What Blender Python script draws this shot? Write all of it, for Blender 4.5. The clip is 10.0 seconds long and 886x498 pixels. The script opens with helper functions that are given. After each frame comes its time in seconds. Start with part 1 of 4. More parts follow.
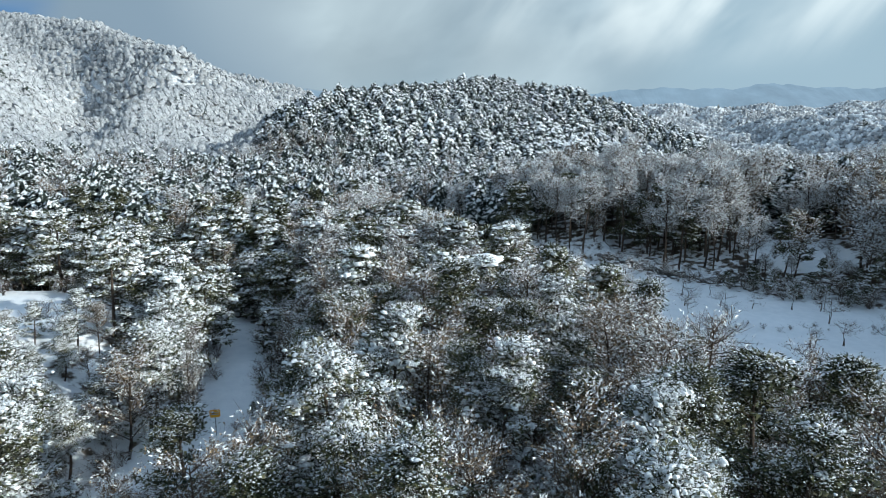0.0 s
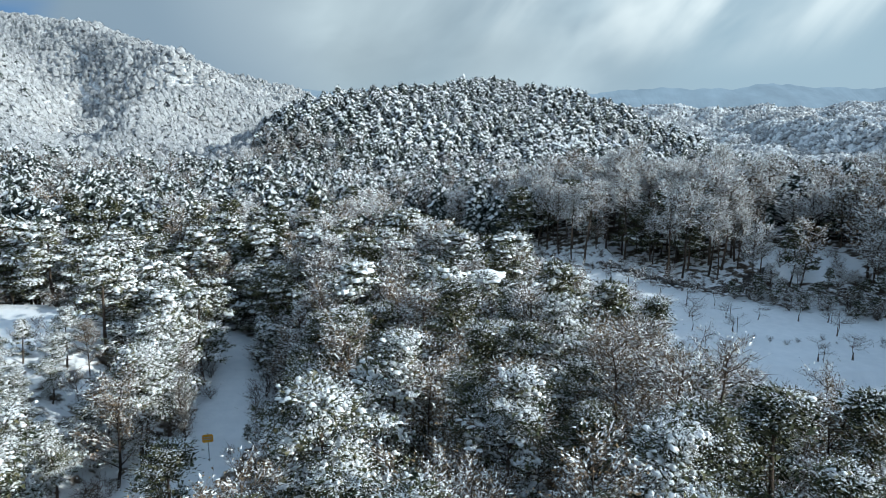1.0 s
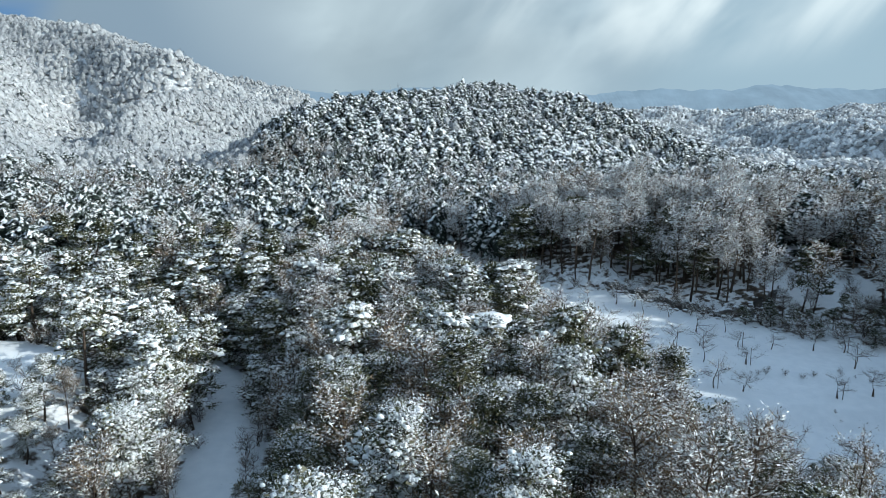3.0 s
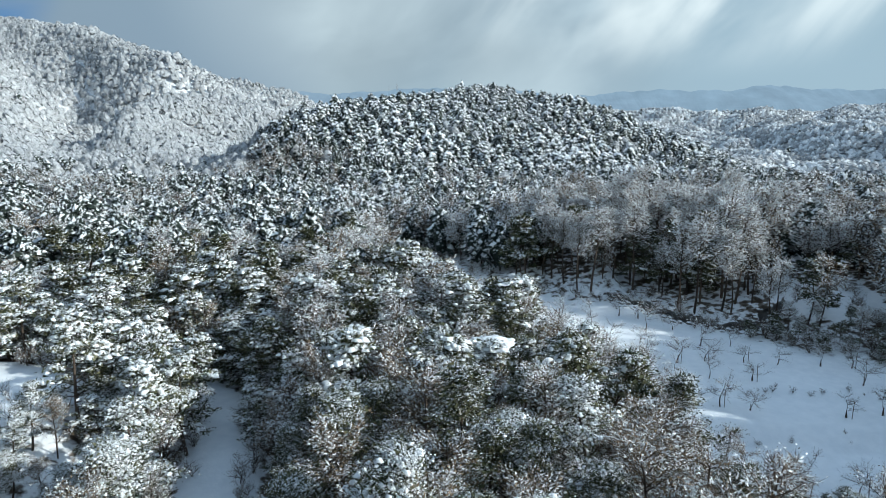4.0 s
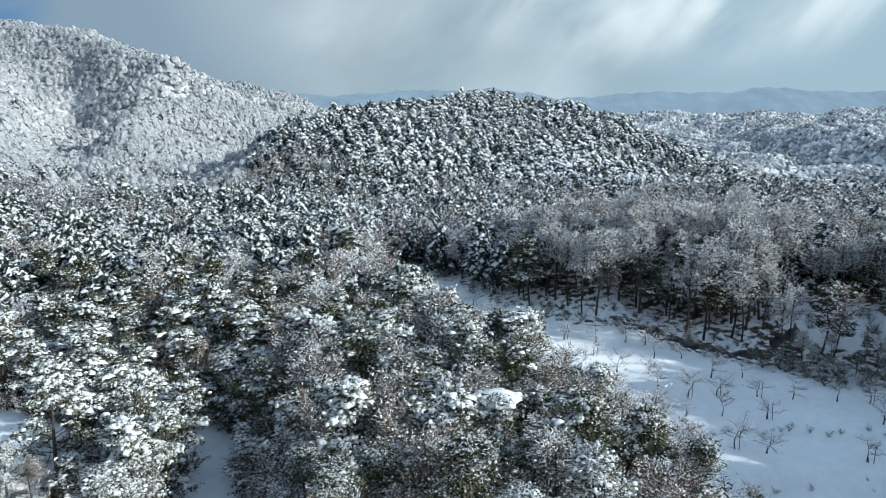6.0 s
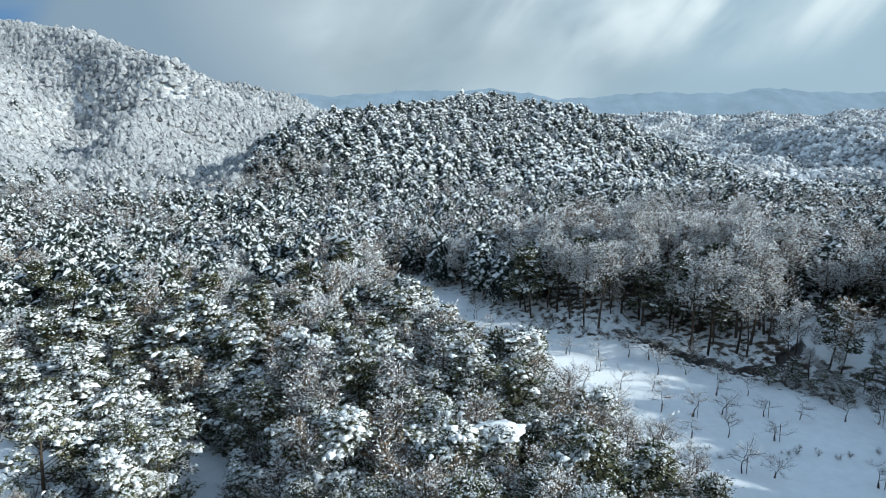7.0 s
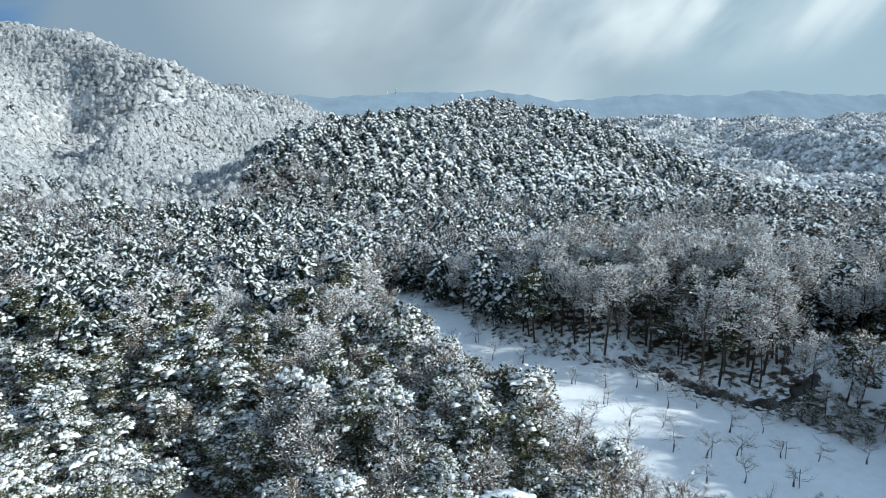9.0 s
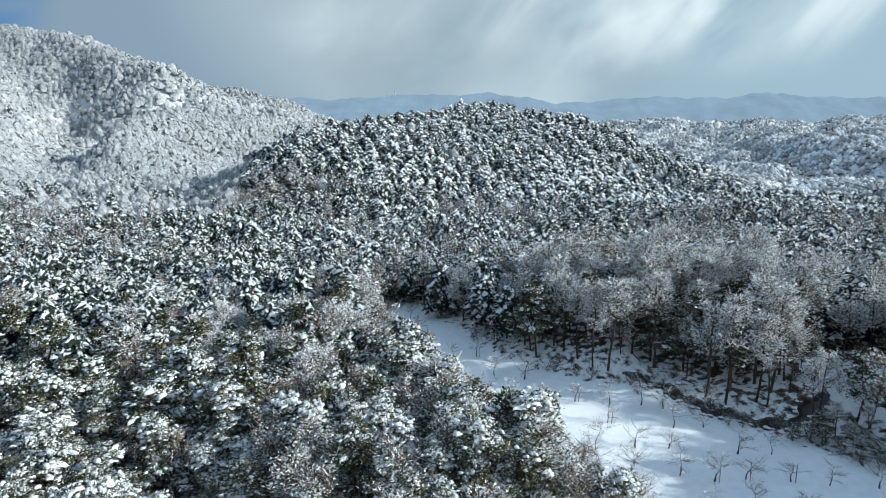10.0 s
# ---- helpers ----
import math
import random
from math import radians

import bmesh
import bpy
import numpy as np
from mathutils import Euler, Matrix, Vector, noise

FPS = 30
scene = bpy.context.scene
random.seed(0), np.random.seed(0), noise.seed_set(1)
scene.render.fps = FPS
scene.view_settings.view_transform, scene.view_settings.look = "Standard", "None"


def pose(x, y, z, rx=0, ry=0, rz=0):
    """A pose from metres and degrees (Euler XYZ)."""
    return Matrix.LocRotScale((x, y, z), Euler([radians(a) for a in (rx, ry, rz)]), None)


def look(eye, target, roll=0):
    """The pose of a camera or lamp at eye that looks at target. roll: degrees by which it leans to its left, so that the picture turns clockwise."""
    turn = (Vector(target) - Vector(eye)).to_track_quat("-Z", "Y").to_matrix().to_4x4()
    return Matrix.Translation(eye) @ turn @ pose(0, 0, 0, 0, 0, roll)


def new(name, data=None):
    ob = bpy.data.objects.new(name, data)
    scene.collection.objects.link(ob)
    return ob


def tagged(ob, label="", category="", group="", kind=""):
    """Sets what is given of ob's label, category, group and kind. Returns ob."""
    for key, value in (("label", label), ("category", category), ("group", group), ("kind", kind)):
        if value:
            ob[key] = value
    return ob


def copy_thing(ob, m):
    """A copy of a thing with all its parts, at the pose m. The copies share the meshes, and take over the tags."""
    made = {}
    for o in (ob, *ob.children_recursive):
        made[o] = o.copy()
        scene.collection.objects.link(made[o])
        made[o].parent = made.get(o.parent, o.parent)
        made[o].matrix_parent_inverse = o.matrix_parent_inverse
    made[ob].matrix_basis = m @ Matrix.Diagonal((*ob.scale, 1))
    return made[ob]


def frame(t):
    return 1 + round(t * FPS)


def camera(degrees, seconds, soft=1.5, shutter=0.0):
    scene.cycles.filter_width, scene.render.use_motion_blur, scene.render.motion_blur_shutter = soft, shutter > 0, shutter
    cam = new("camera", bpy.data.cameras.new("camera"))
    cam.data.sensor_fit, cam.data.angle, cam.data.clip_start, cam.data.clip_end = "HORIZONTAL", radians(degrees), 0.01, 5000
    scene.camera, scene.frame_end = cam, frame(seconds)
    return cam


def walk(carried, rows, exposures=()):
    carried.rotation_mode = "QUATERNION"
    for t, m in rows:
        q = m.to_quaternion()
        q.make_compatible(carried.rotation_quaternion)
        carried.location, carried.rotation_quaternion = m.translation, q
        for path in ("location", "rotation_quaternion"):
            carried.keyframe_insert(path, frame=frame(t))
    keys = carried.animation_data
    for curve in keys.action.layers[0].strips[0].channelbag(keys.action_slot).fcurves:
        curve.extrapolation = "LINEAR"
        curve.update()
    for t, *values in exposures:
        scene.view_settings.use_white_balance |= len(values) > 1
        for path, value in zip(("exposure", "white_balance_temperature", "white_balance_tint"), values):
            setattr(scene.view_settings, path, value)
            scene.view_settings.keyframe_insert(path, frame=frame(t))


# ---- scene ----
cam = camera(71.8, 10.0, soft=0.9)
PATH = [
    (0, (-0.571, -1.469, 39.91), (-0.549, 0.491, 39.513), 0.1),
    (0.5, (-0.606, -0.722, 40.289), (-0.584, 1.238, 39.893), 0.1),
    (1, (-0.642, -0.002, 40.766), (-0.618, 1.958, 40.369), 0.1),
    (1.5, (-0.691, 0.738, 41.327), (-0.666, 2.698, 40.93), 0.1),
    (2, (-0.716, 1.519, 41.879), (-0.69, 3.479, 41.482), 0.1),
    (2.5, (-0.755, 2.294, 42.415), (-0.729, 4.254, 42.019), 0.1),
    (4, (-0.896, 4.505, 44.069), (-0.866, 6.466, 43.677), 0.0),
    (4.5, (-0.949, 5.239, 44.627), (-0.918, 7.2, 44.236), 0.0),
    (5, (-0.993, 6.006, 45.21), (-0.962, 7.968, 44.82), 0.0),
    (5.5, (-1.011, 6.732, 45.756), (-0.98, 8.694, 45.368), 0.0),
    (7, (-1.081, 8.947, 47.735), (-1.049, 10.909, 47.348), 0.1),
    (7.5, (-1.158, 9.729, 48.261), (-1.125, 11.691, 47.875), 0.2),
    (8, (-1.245, 10.551, 48.869), (-1.21, 12.513, 48.484), 0.2),
    (8.5, (-1.279, 11.404, 49.501), (-1.244, 13.366, 49.115), 0.2),
    (9, (-1.331, 12.243, 50.107), (-1.295, 14.206, 49.724), 0.2),
    (9.5, (-1.402, 13.16, 50.695), (-1.364, 15.123, 50.313), 0.3),
    (10, (-1.443, 14.036, 51.236), (-1.404, 15.999, 50.86), 0.2),
]
walk(cam, [(t, look(eye, aim, lean)) for t, eye, aim, lean in PATH], [(0.0, 0.28, 5900.0, 1.0), (10.0, 0.28, 5900.0, 1.0)])

# ---- world and sun ----
SUN_AZ, SUN_EL = 107.0, 22.5          # degrees to the right of +y, degrees above the horizon


def build_world():
    w = bpy.data.worlds.new("winter_sky")
    scene.world = w
    w.use_nodes = True
    nt = w.node_tree
    nt.nodes.clear()
    n, l = nt.nodes.new, nt.links.new
    out = n("ShaderNodeOutputWorld")
    sky = n("ShaderNodeTexSky")
    sky.sky_type, sky.sun_disc = "NISHITA", False
    sky.sun_elevation, sky.sun_rotation = radians(SUN_EL), radians(SUN_AZ)
    sky.air_density, sky.dust_density, sky.ozone_density = 1.0, 1.0, 2.0
    blue = n("ShaderNodeBackground")
    blue.inputs[1].default_value = 0.15
    l(sky.outputs[0], blue.inputs[0])
    tc = n("ShaderNodeTexCoord")
    up = n("ShaderNodeSeparateXYZ")
    l(tc.outputs["Generated"], up.inputs[0])

    def math_node(kind, a, b, c=None):
        m = n("ShaderNodeMath")
        m.operation = kind
        for i, v in enumerate((a, b, c)):
            if v is None:
                continue
            if isinstance(v, (int, float)):
                m.inputs[i].default_value = v
            else:
                l(v, m.inputs[i])
        return m.outputs[0]

    def ranged(v, a, b, c=0.0, d=1.0):
        m = n("ShaderNodeMapRange")
        m.interpolation_type = "SMOOTHSTEP"
        for i, q in enumerate((a, b, c, d)):
            m.inputs[i + 1].default_value = q
        l(v, m.inputs[0])
        return m.outputs[0]

    def near_to(x, y, z, a, b):
        """1 towards a direction, falling to 0 where the cosine drops to a."""
        m = n("ShaderNodeVectorMath")
        m.operation = "DOT_PRODUCT"
        l(tc.outputs["Generated"], m.inputs[0])
        m.inputs[1].default_value = Vector((x, y, z)).normalized()
        return ranged(m.outputs["Value"], a, b)

    def cloud_noise(turn, stretch, scale, detail, shift):
        lean, mp = n("ShaderNodeMapping"), n("ShaderNodeMapping")
        lean.inputs["Rotation"].default_value = (0, radians(turn), 0)
        mp.inputs["Location"].default_value = (shift, 0.0, 0.3)
        mp.inputs["Scale"].default_value = stretch
        l(tc.outputs["Generated"], lean.inputs[0])
        l(lean.outputs[0], mp.inputs[0])
        t = n("ShaderNodeTexNoise")
        t.inputs["Scale"].default_value, t.inputs["Detail"].default_value = scale, detail
        t.inputs["Roughness"].default_value, t.inputs["Distortion"].default_value = 0.5, 0.3
        l(mp.outputs[0], t.inputs["Vector"])
        return t.outputs[0]

    def tint(fac, a, b):
        m = n("ShaderNodeMix")
        m.data_type = "RGBA"
        l(fac, m.inputs[0])
        for i, v in ((6, a), (7, b)):
            if isinstance(v, tuple):
                m.inputs[i].default_value = v
            else:
                l(v, m.inputs[i])
        return m.outputs[2]

    broad = cloud_noise(18, (1.5, 1.2, 3.4), 2.4, 4.0, -0.6)
    shafts = cloud_noise(-36, (4.2, 1.2, 1.5), 2.0, 4.0, 0.35)
    # the sheet breaks open high up in front, with shafts of light falling through the gaps
    gap = math_node("MULTIPLY", near_to(0.36, 0.92, 0.25, 0.93, 0.998), ranged(shafts, 0.36, 0.70))
    gap = math_node("MULTIPLY", gap, ranged(up.outputs["Z"], 0.06, 0.17))
    lift = math_node("MULTIPLY", near_to(-0.16, 0.95, 0.24, 0.965, 0.999), 0.30)
    low_glow = math_node("MULTIPLY", near_to(0.13, 0.99, 0.065, 0.990, 1.0), 0.28)
    tone = n("ShaderNodeValToRGB")
    e = tone.color_ramp.elements
    e[0].position, e[0].color = 0.36, (0.31, 0.38, 0.44, 1)
    e[1].position, e[1].color = 0.72, (0.60, 0.68, 0.73, 1)
    tone.color_ramp.elements.new(0.52).color = (0.40, 0.475, 0.535, 1)
    l(broad, tone.inputs[0])
    sheet = tint(ranged(up.outputs["Z"], 0.02, 0.13, 0.60, 0.0), tone.outputs[0], (0.43, 0.515, 0.58, 1))
    sheet = tint(near_to(0.52, 0.85, 0.10, 0.955, 0.995), sheet, (0.385, 0.485, 0.56, 1))
    sheet = tint(near_to(-0.42, 0.90, 0.06, 0.955, 0.99), sheet, (0.33, 0.41, 0.50, 1))
    sheet = tint(lift, sheet, (0.80, 0.84, 0.84, 1))
    sheet = tint(low_glow, sheet, (0.80, 0.85, 0.86, 1))
    sheet = tint(gap, sheet, (0.88, 0.91, 0.91, 1))
    hole = math_node("MULTIPLY", near_to(-0.60, 0.79, 0.20, 0.9895, 0.9990), ranged(broad, 0.30, 0.55))
    sheet = tint(hole, sheet, (0.10, 0.27, 0.58, 1))
    cloud = n("ShaderNodeBackground")
    l(sheet, cloud.inputs[0])
    # brighter cloud towards the sun
    sunward = near_to(0.86, 0.35, 0.30, -0.5, 1.0)
    level = math_node("MULTIPLY_ADD", sunward, 0.22, 0.66)
    # the sheet is brightest overhead
    l(math_node("MULTIPLY", level, ranged(up.outputs["Z"], 0.24, 0.75, 1.0, 1.95)), cloud.inputs[1])
    # the cloud sheet thins out overhead
    split = n("ShaderNodeSeparateXYZ")
    l(tc.outputs["Generated"], split.inputs[0])
    cover = n("ShaderNodeMapRange")
    cover.inputs[1].default_value, cover.inputs[2].default_value = 0.32, 0.70
    cover.inputs[3].default_value, cover.inputs[4].default_value = 1.0, 0.30
    l(split.outputs["Z"], cover.inputs[0])
    mix = n("ShaderNodeMixShader")
    l(cover.outputs[0], mix.inputs[0])
    l(blue.outputs[0], mix.inputs[1])
    l(cloud.outputs[0], mix.inputs[2])
    l(mix.outputs[0], out.inputs[0])


build_world()
sun_data = bpy.data.lights.new("sun", "SUN")
sun_data.energy, sun_data.angle, sun_data.color = 4.7, radians(0.6), (1.0, 0.955, 0.89)
sun = new("sun", sun_data)
_az, _el = radians(SUN_AZ), radians(SUN_EL)
sun.matrix_world = look((300 * math.sin(_az) * math.cos(_el), 300 * math.cos(_az) * math.cos(_el), 300 * math.sin(_el)), (0, 0, 0))

# ---- materials ----
def material(name, stops, scale=8.0, detail=4.0, rough=0.9, bump=0.0, bump_scale=30.0, vary=0.0, per="object", spec=0.2, large=0.0, large_scale=0.3):
    """A surface whose colour runs through stops [(position, colour)] by noise in metres; vary shifts it piece by piece."""
    m = bpy.data.materials.new(name)
    m.use_nodes = True
    nt = m.node_tree
    n, l = nt.nodes.new, nt.links.new
    b = nt.nodes["Principled BSDF"]
    b.inputs["Roughness"].default_value = rough
    b.inputs["Specular IOR Level"].default_value = spec
    geo = n("ShaderNodeNewGeometry")
    tex = n("ShaderNodeTexNoise")
    tex.inputs["Scale"].default_value, tex.inputs["Detail"].default_value = scale, detail
    l(geo.outputs["Position"], tex.inputs["Vector"])
    fac = tex.outputs[0]
    if large:
        t2 = n("ShaderNodeTexNoise")
        t2.inputs["Scale"].default_value, t2.inputs["Detail"].default_value = large_scale, 3.0
        l(geo.outputs["Position"], t2.inputs["Vector"])
        mm = n("ShaderNodeMath")
        mm.operation = "MULTIPLY_ADD"
        l(t2.outputs[0], mm.inputs[0])
        mm.inputs[1].default_value = large
        mm.inputs[2].default_value = -0.5 * large
        ad = n("ShaderNodeMath")
        l(fac, ad.inputs[0])
        l(mm.outputs[0], ad.inputs[1])
        fac = ad.outputs[0]
    if vary:
        if per == "object":
            src = n("ShaderNodeObjectInfo").outputs["Random"]
        else:
            src = geo.outputs["Random Per Island"]
        mm = n("ShaderNodeMath")
        mm.operation = "MULTIPLY_ADD"
        l(src, mm.inputs[0])
        mm.inputs[1].default_value = vary
        mm.inputs[2].default_value = -0.5 * vary
        ad = n("ShaderNodeMath")
        l(fac, ad.inputs[0])
        l(mm.outputs[0], ad.inputs[1])
        fac = ad.outputs[0]
    ramp = n("ShaderNodeValToRGB")
    els = ramp.color_ramp.elements
    els[0].position, els[0].color = stops[0][0], (*stops[0][1], 1)
    els[1].position, els[1].color = stops[-1][0], (*stops[-1][1], 1)
    for p, c in stops[1:-1]:
        els.new(p).color = (*c, 1)
    l(fac, ramp.inputs[0])
    l(ramp.outputs[0], b.inputs["Base Color"])
    if bump:
        t3 = n("ShaderNodeTexNoise")
        t3.inputs["Scale"].default_value, t3.inputs["Detail"].default_value = bump_scale, 4.0
        l(geo.outputs["Position"], t3.inputs["Vector"])
        bp = n("ShaderNodeBump")
        bp.inputs["Strength"].default_value, bp.inputs["Distance"].default_value = bump, 0.1
        l(t3.outputs[0], bp.inputs["Height"])
        l(bp.outputs[0], b.inputs["Normal"])
    return m


TREE_SNOW = material("tree_snow", [(0.2, (0.70, 0.72, 0.74)), (0.8, (0.86, 0.865, 0.87))], 4.0, 3, 0.8)
FLOOR = material("forest_floor", [(0.40, (0.06, 0.043, 0.030)), (0.50, (0.18, 0.155, 0.13)), (0.56, (0.74, 0.75, 0.77)), (0.9, (0.85, 0.86, 0.87))], 0.9, 8, 0.9, 0.4, 4.0, large=0.35, large_scale=0.12)
BARK = material("bark", [(0.3, (0.035, 0.027, 0.022)), (0.7, (0.115, 0.085, 0.065))], 6.0, 5, 0.95, 0.5, 20.0, vary=0.3)
TWIG = material("twig", [(0.3, (0.085, 0.063, 0.048)), (0.75, (0.26, 0.21, 0.17))], 3.0, 3, 0.95, vary=0.5, per="island")
PALE_BARK = material("pale_bark", [(0.3, (0.16, 0.14, 0.125)), (0.75, (0.36, 0.33, 0.30))], 3.0, 4, 0.95, vary=0.3, per="island")
NEEDLE = material("needles", [(0.2, (0.018, 0.025, 0.013)), (0.50, (0.062, 0.068, 0.033)), (0.74, (0.150, 0.140, 0.074)), (0.97, (0.28, 0.265, 0.22))], 0.8, 3, 0.7, vary=0.6, per="island")




def snowy_crown():
    """Dark needles with snow caught on what faces upwards."""
    m = material("snowy_needles", [(0.3, (0.010, 0.016, 0.014)), (0.6, (0.028, 0.038, 0.030)), (0.9, (0.07, 0.078, 0.062))], 1.5, 3, 0.8)
    nt = m.node_tree
    n, l = nt.nodes.new, nt.links.new
    b = nt.nodes["Principled BSDF"]
    green = b.inputs["Base Color"].links[0].from_socket
    geo = n("ShaderNodeNewGeometry")
    tex = n("ShaderNodeTexNoise")
    tex.inputs["Scale"].default_value, tex.inputs["Detail"].default_value = 2.0, 5.0
    l(geo.outputs["Position"], tex.inputs["Vector"])
    up = n("ShaderNodeSeparateXYZ")
    l(geo.outputs["True Normal"], up.inputs[0])
    add = n("ShaderNodeMath")
    add.operation = "MULTIPLY_ADD"
    l(up.outputs["Z"], add.inputs[0])
    add.inputs[1].default_value = 0.14
    l(tex.outputs[0], add.inputs[2])
    mask = n("ShaderNodeMapRange")
    mask.inputs[1].default_value, mask.inputs[2].default_value = 0.595, 0.68
    l(add.outputs[0], mask.inputs[0])
    mix = n("ShaderNodeMix")
    mix.data_type = "RGBA"
    l(mask.outputs[0], mix.inputs[0])
    l(green, mix.inputs[6])
    mix.inputs[7].default_value = (0.72, 0.735, 0.75, 1)
    l(mix.outputs[2], b.inputs["Base Color"])
    return m


SNOWY = snowy_crown()
LEAF = material("dead_leaves", [(0.2, (0.090, 0.060, 0.034)), (0.6, (0.24, 0.170, 0.100)), (0.95, (0.42, 0.315, 0.20))], 0.7, 3, 0.85, vary=0.6, per="island")
FROST = material("rime", [(0.27, (0.17, 0.17, 0.17)), (0.42, (0.32, 0.325, 0.33)), (0.56, (0.43, 0.44, 0.45)), (0.75, (0.54, 0.55, 0.56))], 1.1, 5, 0.9, vary=0.25, per="island", large=0.35, large_scale=0.03)
WATER = material("ditch_water", [(0.3, (0.012, 0.012, 0.012)), (0.7, (0.05, 0.042, 0.035))], 1.5, 5, 0.35, 0.3, 5.0, spec=0.5)
STONE = material("stone", [(0.3, (0.06, 0.055, 0.05)), (0.7, (0.22, 0.20, 0.18))], 2.0, 5, 0.9, 0.5, 8.0, vary=0.3)
WOOD = material("grey_wood", [(0.3, (0.10, 0.085, 0.07)), (0.7, (0.24, 0.21, 0.18))], 5.0, 5, 0.9, 0.3, 15.0, vary=0.2)
YELLOW = material("yellow_paint", [(0.3, (0.72, 0.33, 0.02)), (0.7, (0.85, 0.42, 0.03))], 3.0, 3, 0.5)
STEEL = material("galvanised_steel", [(0.3, (0.28, 0.29, 0.30)), (0.7, (0.42, 0.43, 0.44))], 6.0, 3, 0.5)

# ---- the lie of the land ----
def smooth(a, b, v):
    t = np.clip((v - a) / (b - a), 0, 1)
    return t * t * (3 - 2 * t)


def along(x, y, pts):
    """Distance from a line of points, the values carried along it, and the side (positive: right of its way)."""
    best = np.full(np.shape(x), 1e9)
    val = np.zeros((len(pts[0]) - 2,) + np.shape(x))
    side = np.zeros(np.shape(x))
    for p, q in zip(pts[:-1], pts[1:]):
        dx, dy = q[0] - p[0], q[1] - p[1]
        t = np.clip(((x - p[0]) * dx + (y - p[1]) * dy) / (dx * dx + dy * dy), 0, 1)
        d = np.hypot(x - p[0] - t * dx, y - p[1] - t * dy)
        near = d < best
        best = np.where(near, d, best)
        side = np.where(near, (x - p[0]) * dy - (y - p[1]) * dx, side)
        for i in range(len(val)):
            val[i] = np.where(near, p[i + 2] + t * (q[i + 2] - p[i + 2]), val[i])
    return best, val, side


def ridge(x, y, pts, power=1.6):
    """A crest through pts of (x, y, height above the valley, half width)."""
    d, (h, w), _ = along(x, y, pts)
    return h * np.exp(-(d / w) ** power)


ROAD_LINE = [(-19, 8), (-17, 24), (-16.2, 30), (-14.6, 38), (-16.6, 47), (-19.5, 53), (-25, 58.5), (-36, 64), (-52, 70), (-80, 78)]
FIELD = [(-6, 121), (3, 106), (9, 93), (16, 87.5), (26, 82.5), (29.5, 76.5), (34.5, 71.5), (39, 67), (46, 62), (54, 59),
         (57, 42), (50, 30), (40, 26), (30, 30), (25, 36), (19.5, 45), (13.5, 56), (6, 66), (-1, 78), (-9, 94), (-11, 114)]
TERRACE = [(-44, 52), (-35, 53), (-28.5, 50), (-26.5, 45), (-28.5, 41), (-36, 39), (-46, 42)]
LOW_GROWTH = [(-42, 28), (-42, 44), (-27, 44), (-19, 41), (-18.5, 26)]
SIGN_GAP = [(-17, 20), (-16.5, 38), (-10.5, 39), (-7, 24)]
DITCH_LINE = [(23, 87.5), (27.3, 84.4), (28.8, 80.4), (31.2, 77.8), (34.2, 75.6), (37.2, 74.6), (41.3, 76.6), (44, 79)]


def inside(x, y, poly):
    """Distance to the edge of a polygon: positive inside it, negative outside."""
    d, _, _ = along(x, y, [(*p,) for p in poly + poly[:1]])
    c = np.zeros(np.shape(x), bool)
    for (x0, y0), (x1, y1) in zip(poly, poly[1:] + poly[:1]):
        if y0 != y1:
            c ^= ((y0 > y) != (y1 > y)) & (x < (x1 - x0) * (y - y0) / (y1 - y0) + x0)
    return np.where(c, d, -d)


LEFT_MOUNTAIN = [(-1000, 1150, 202, 220), (-684, 1060, 167, 190), (-482, 850, 125, 150), (-380, 720, 109, 120), (-313, 640, 91, 95), (-277, 620, 80, 90), (-240, 600, 73, 85),
                 (-206, 580, 53, 75), (-186, 565, 42, 65), (-160, 560, 26, 55), (-120, 570, 10, 50)]
LEFT_SHOULDER = [(-300, 290, 50, 90), (-345, 345, 80, 100), (-420, 450, 125, 112), (-530, 590, 160, 122), (-680, 800, 180, 145), (-760, 900, 185, 150)]
FRONT_SPUR = [(-162, 305, 4, 36), (-172, 340, 15, 40), (-186, 385, 29, 42), (-176, 428, 36, 48), (-134, 468, 32, 54), (-92, 500, 20, 60), (-40, 520, 8, 60)]
KNOLL = [(-440, 1020, 70, 80), (-318, 1000, 69, 80), (-281, 1000, 63, 70), (-235, 1000, 47, 66), (-150, 1000, 21, 60), (-60, 1000, 2, 60)]
ROUND_HILL = [(-72, 160, 2, 26), (-58, 195, 5, 28), (-44, 252, 25.5, 40), (-24, 290, 29.0, 56), (4, 335, 28.5, 72), (36, 374, 32.5, 88), (66, 362, 31.0, 72), (99, 350, 25.5, 60), (124, 338, 14, 46), (160, 310, 2, 40)]
RAVINES = [[(-172, 296, 5, 16), (-192, 336, 16, 18), (-216, 385, 30, 20), (-252, 450, 32, 23), (-305, 545, 26, 26), (-370, 660, 18, 30), (-440, 770, 8, 30)],
           [(-240, 425, 16, 18), (-222, 462, 22, 20), (-190, 492, 22, 21), (-150, 518, 18, 22), (-95, 545, 8, 26)],
           [(-300, 560, 6, 14), (-285, 590, 9, 14), (-275, 612, 5, 14)],
           [(200, 440, 6, 40), (233, 520, 12, 40), (300, 620, 16, 40), (363, 730, 10, 40)],
           [(-108, 300, 3, 16), (-96, 270, 6, 18), (-84, 235, 5, 18)]]
LEFT_RISE = [(-140, 110, 5, 30), (-78, 124, 4.6, 26), (-60, 162, 3.4, 26)]
WOODED_RISE = [(0, 140, 0.5, 30), (45, 118, 0.8, 34), (95, 112, 1.0, 40)]
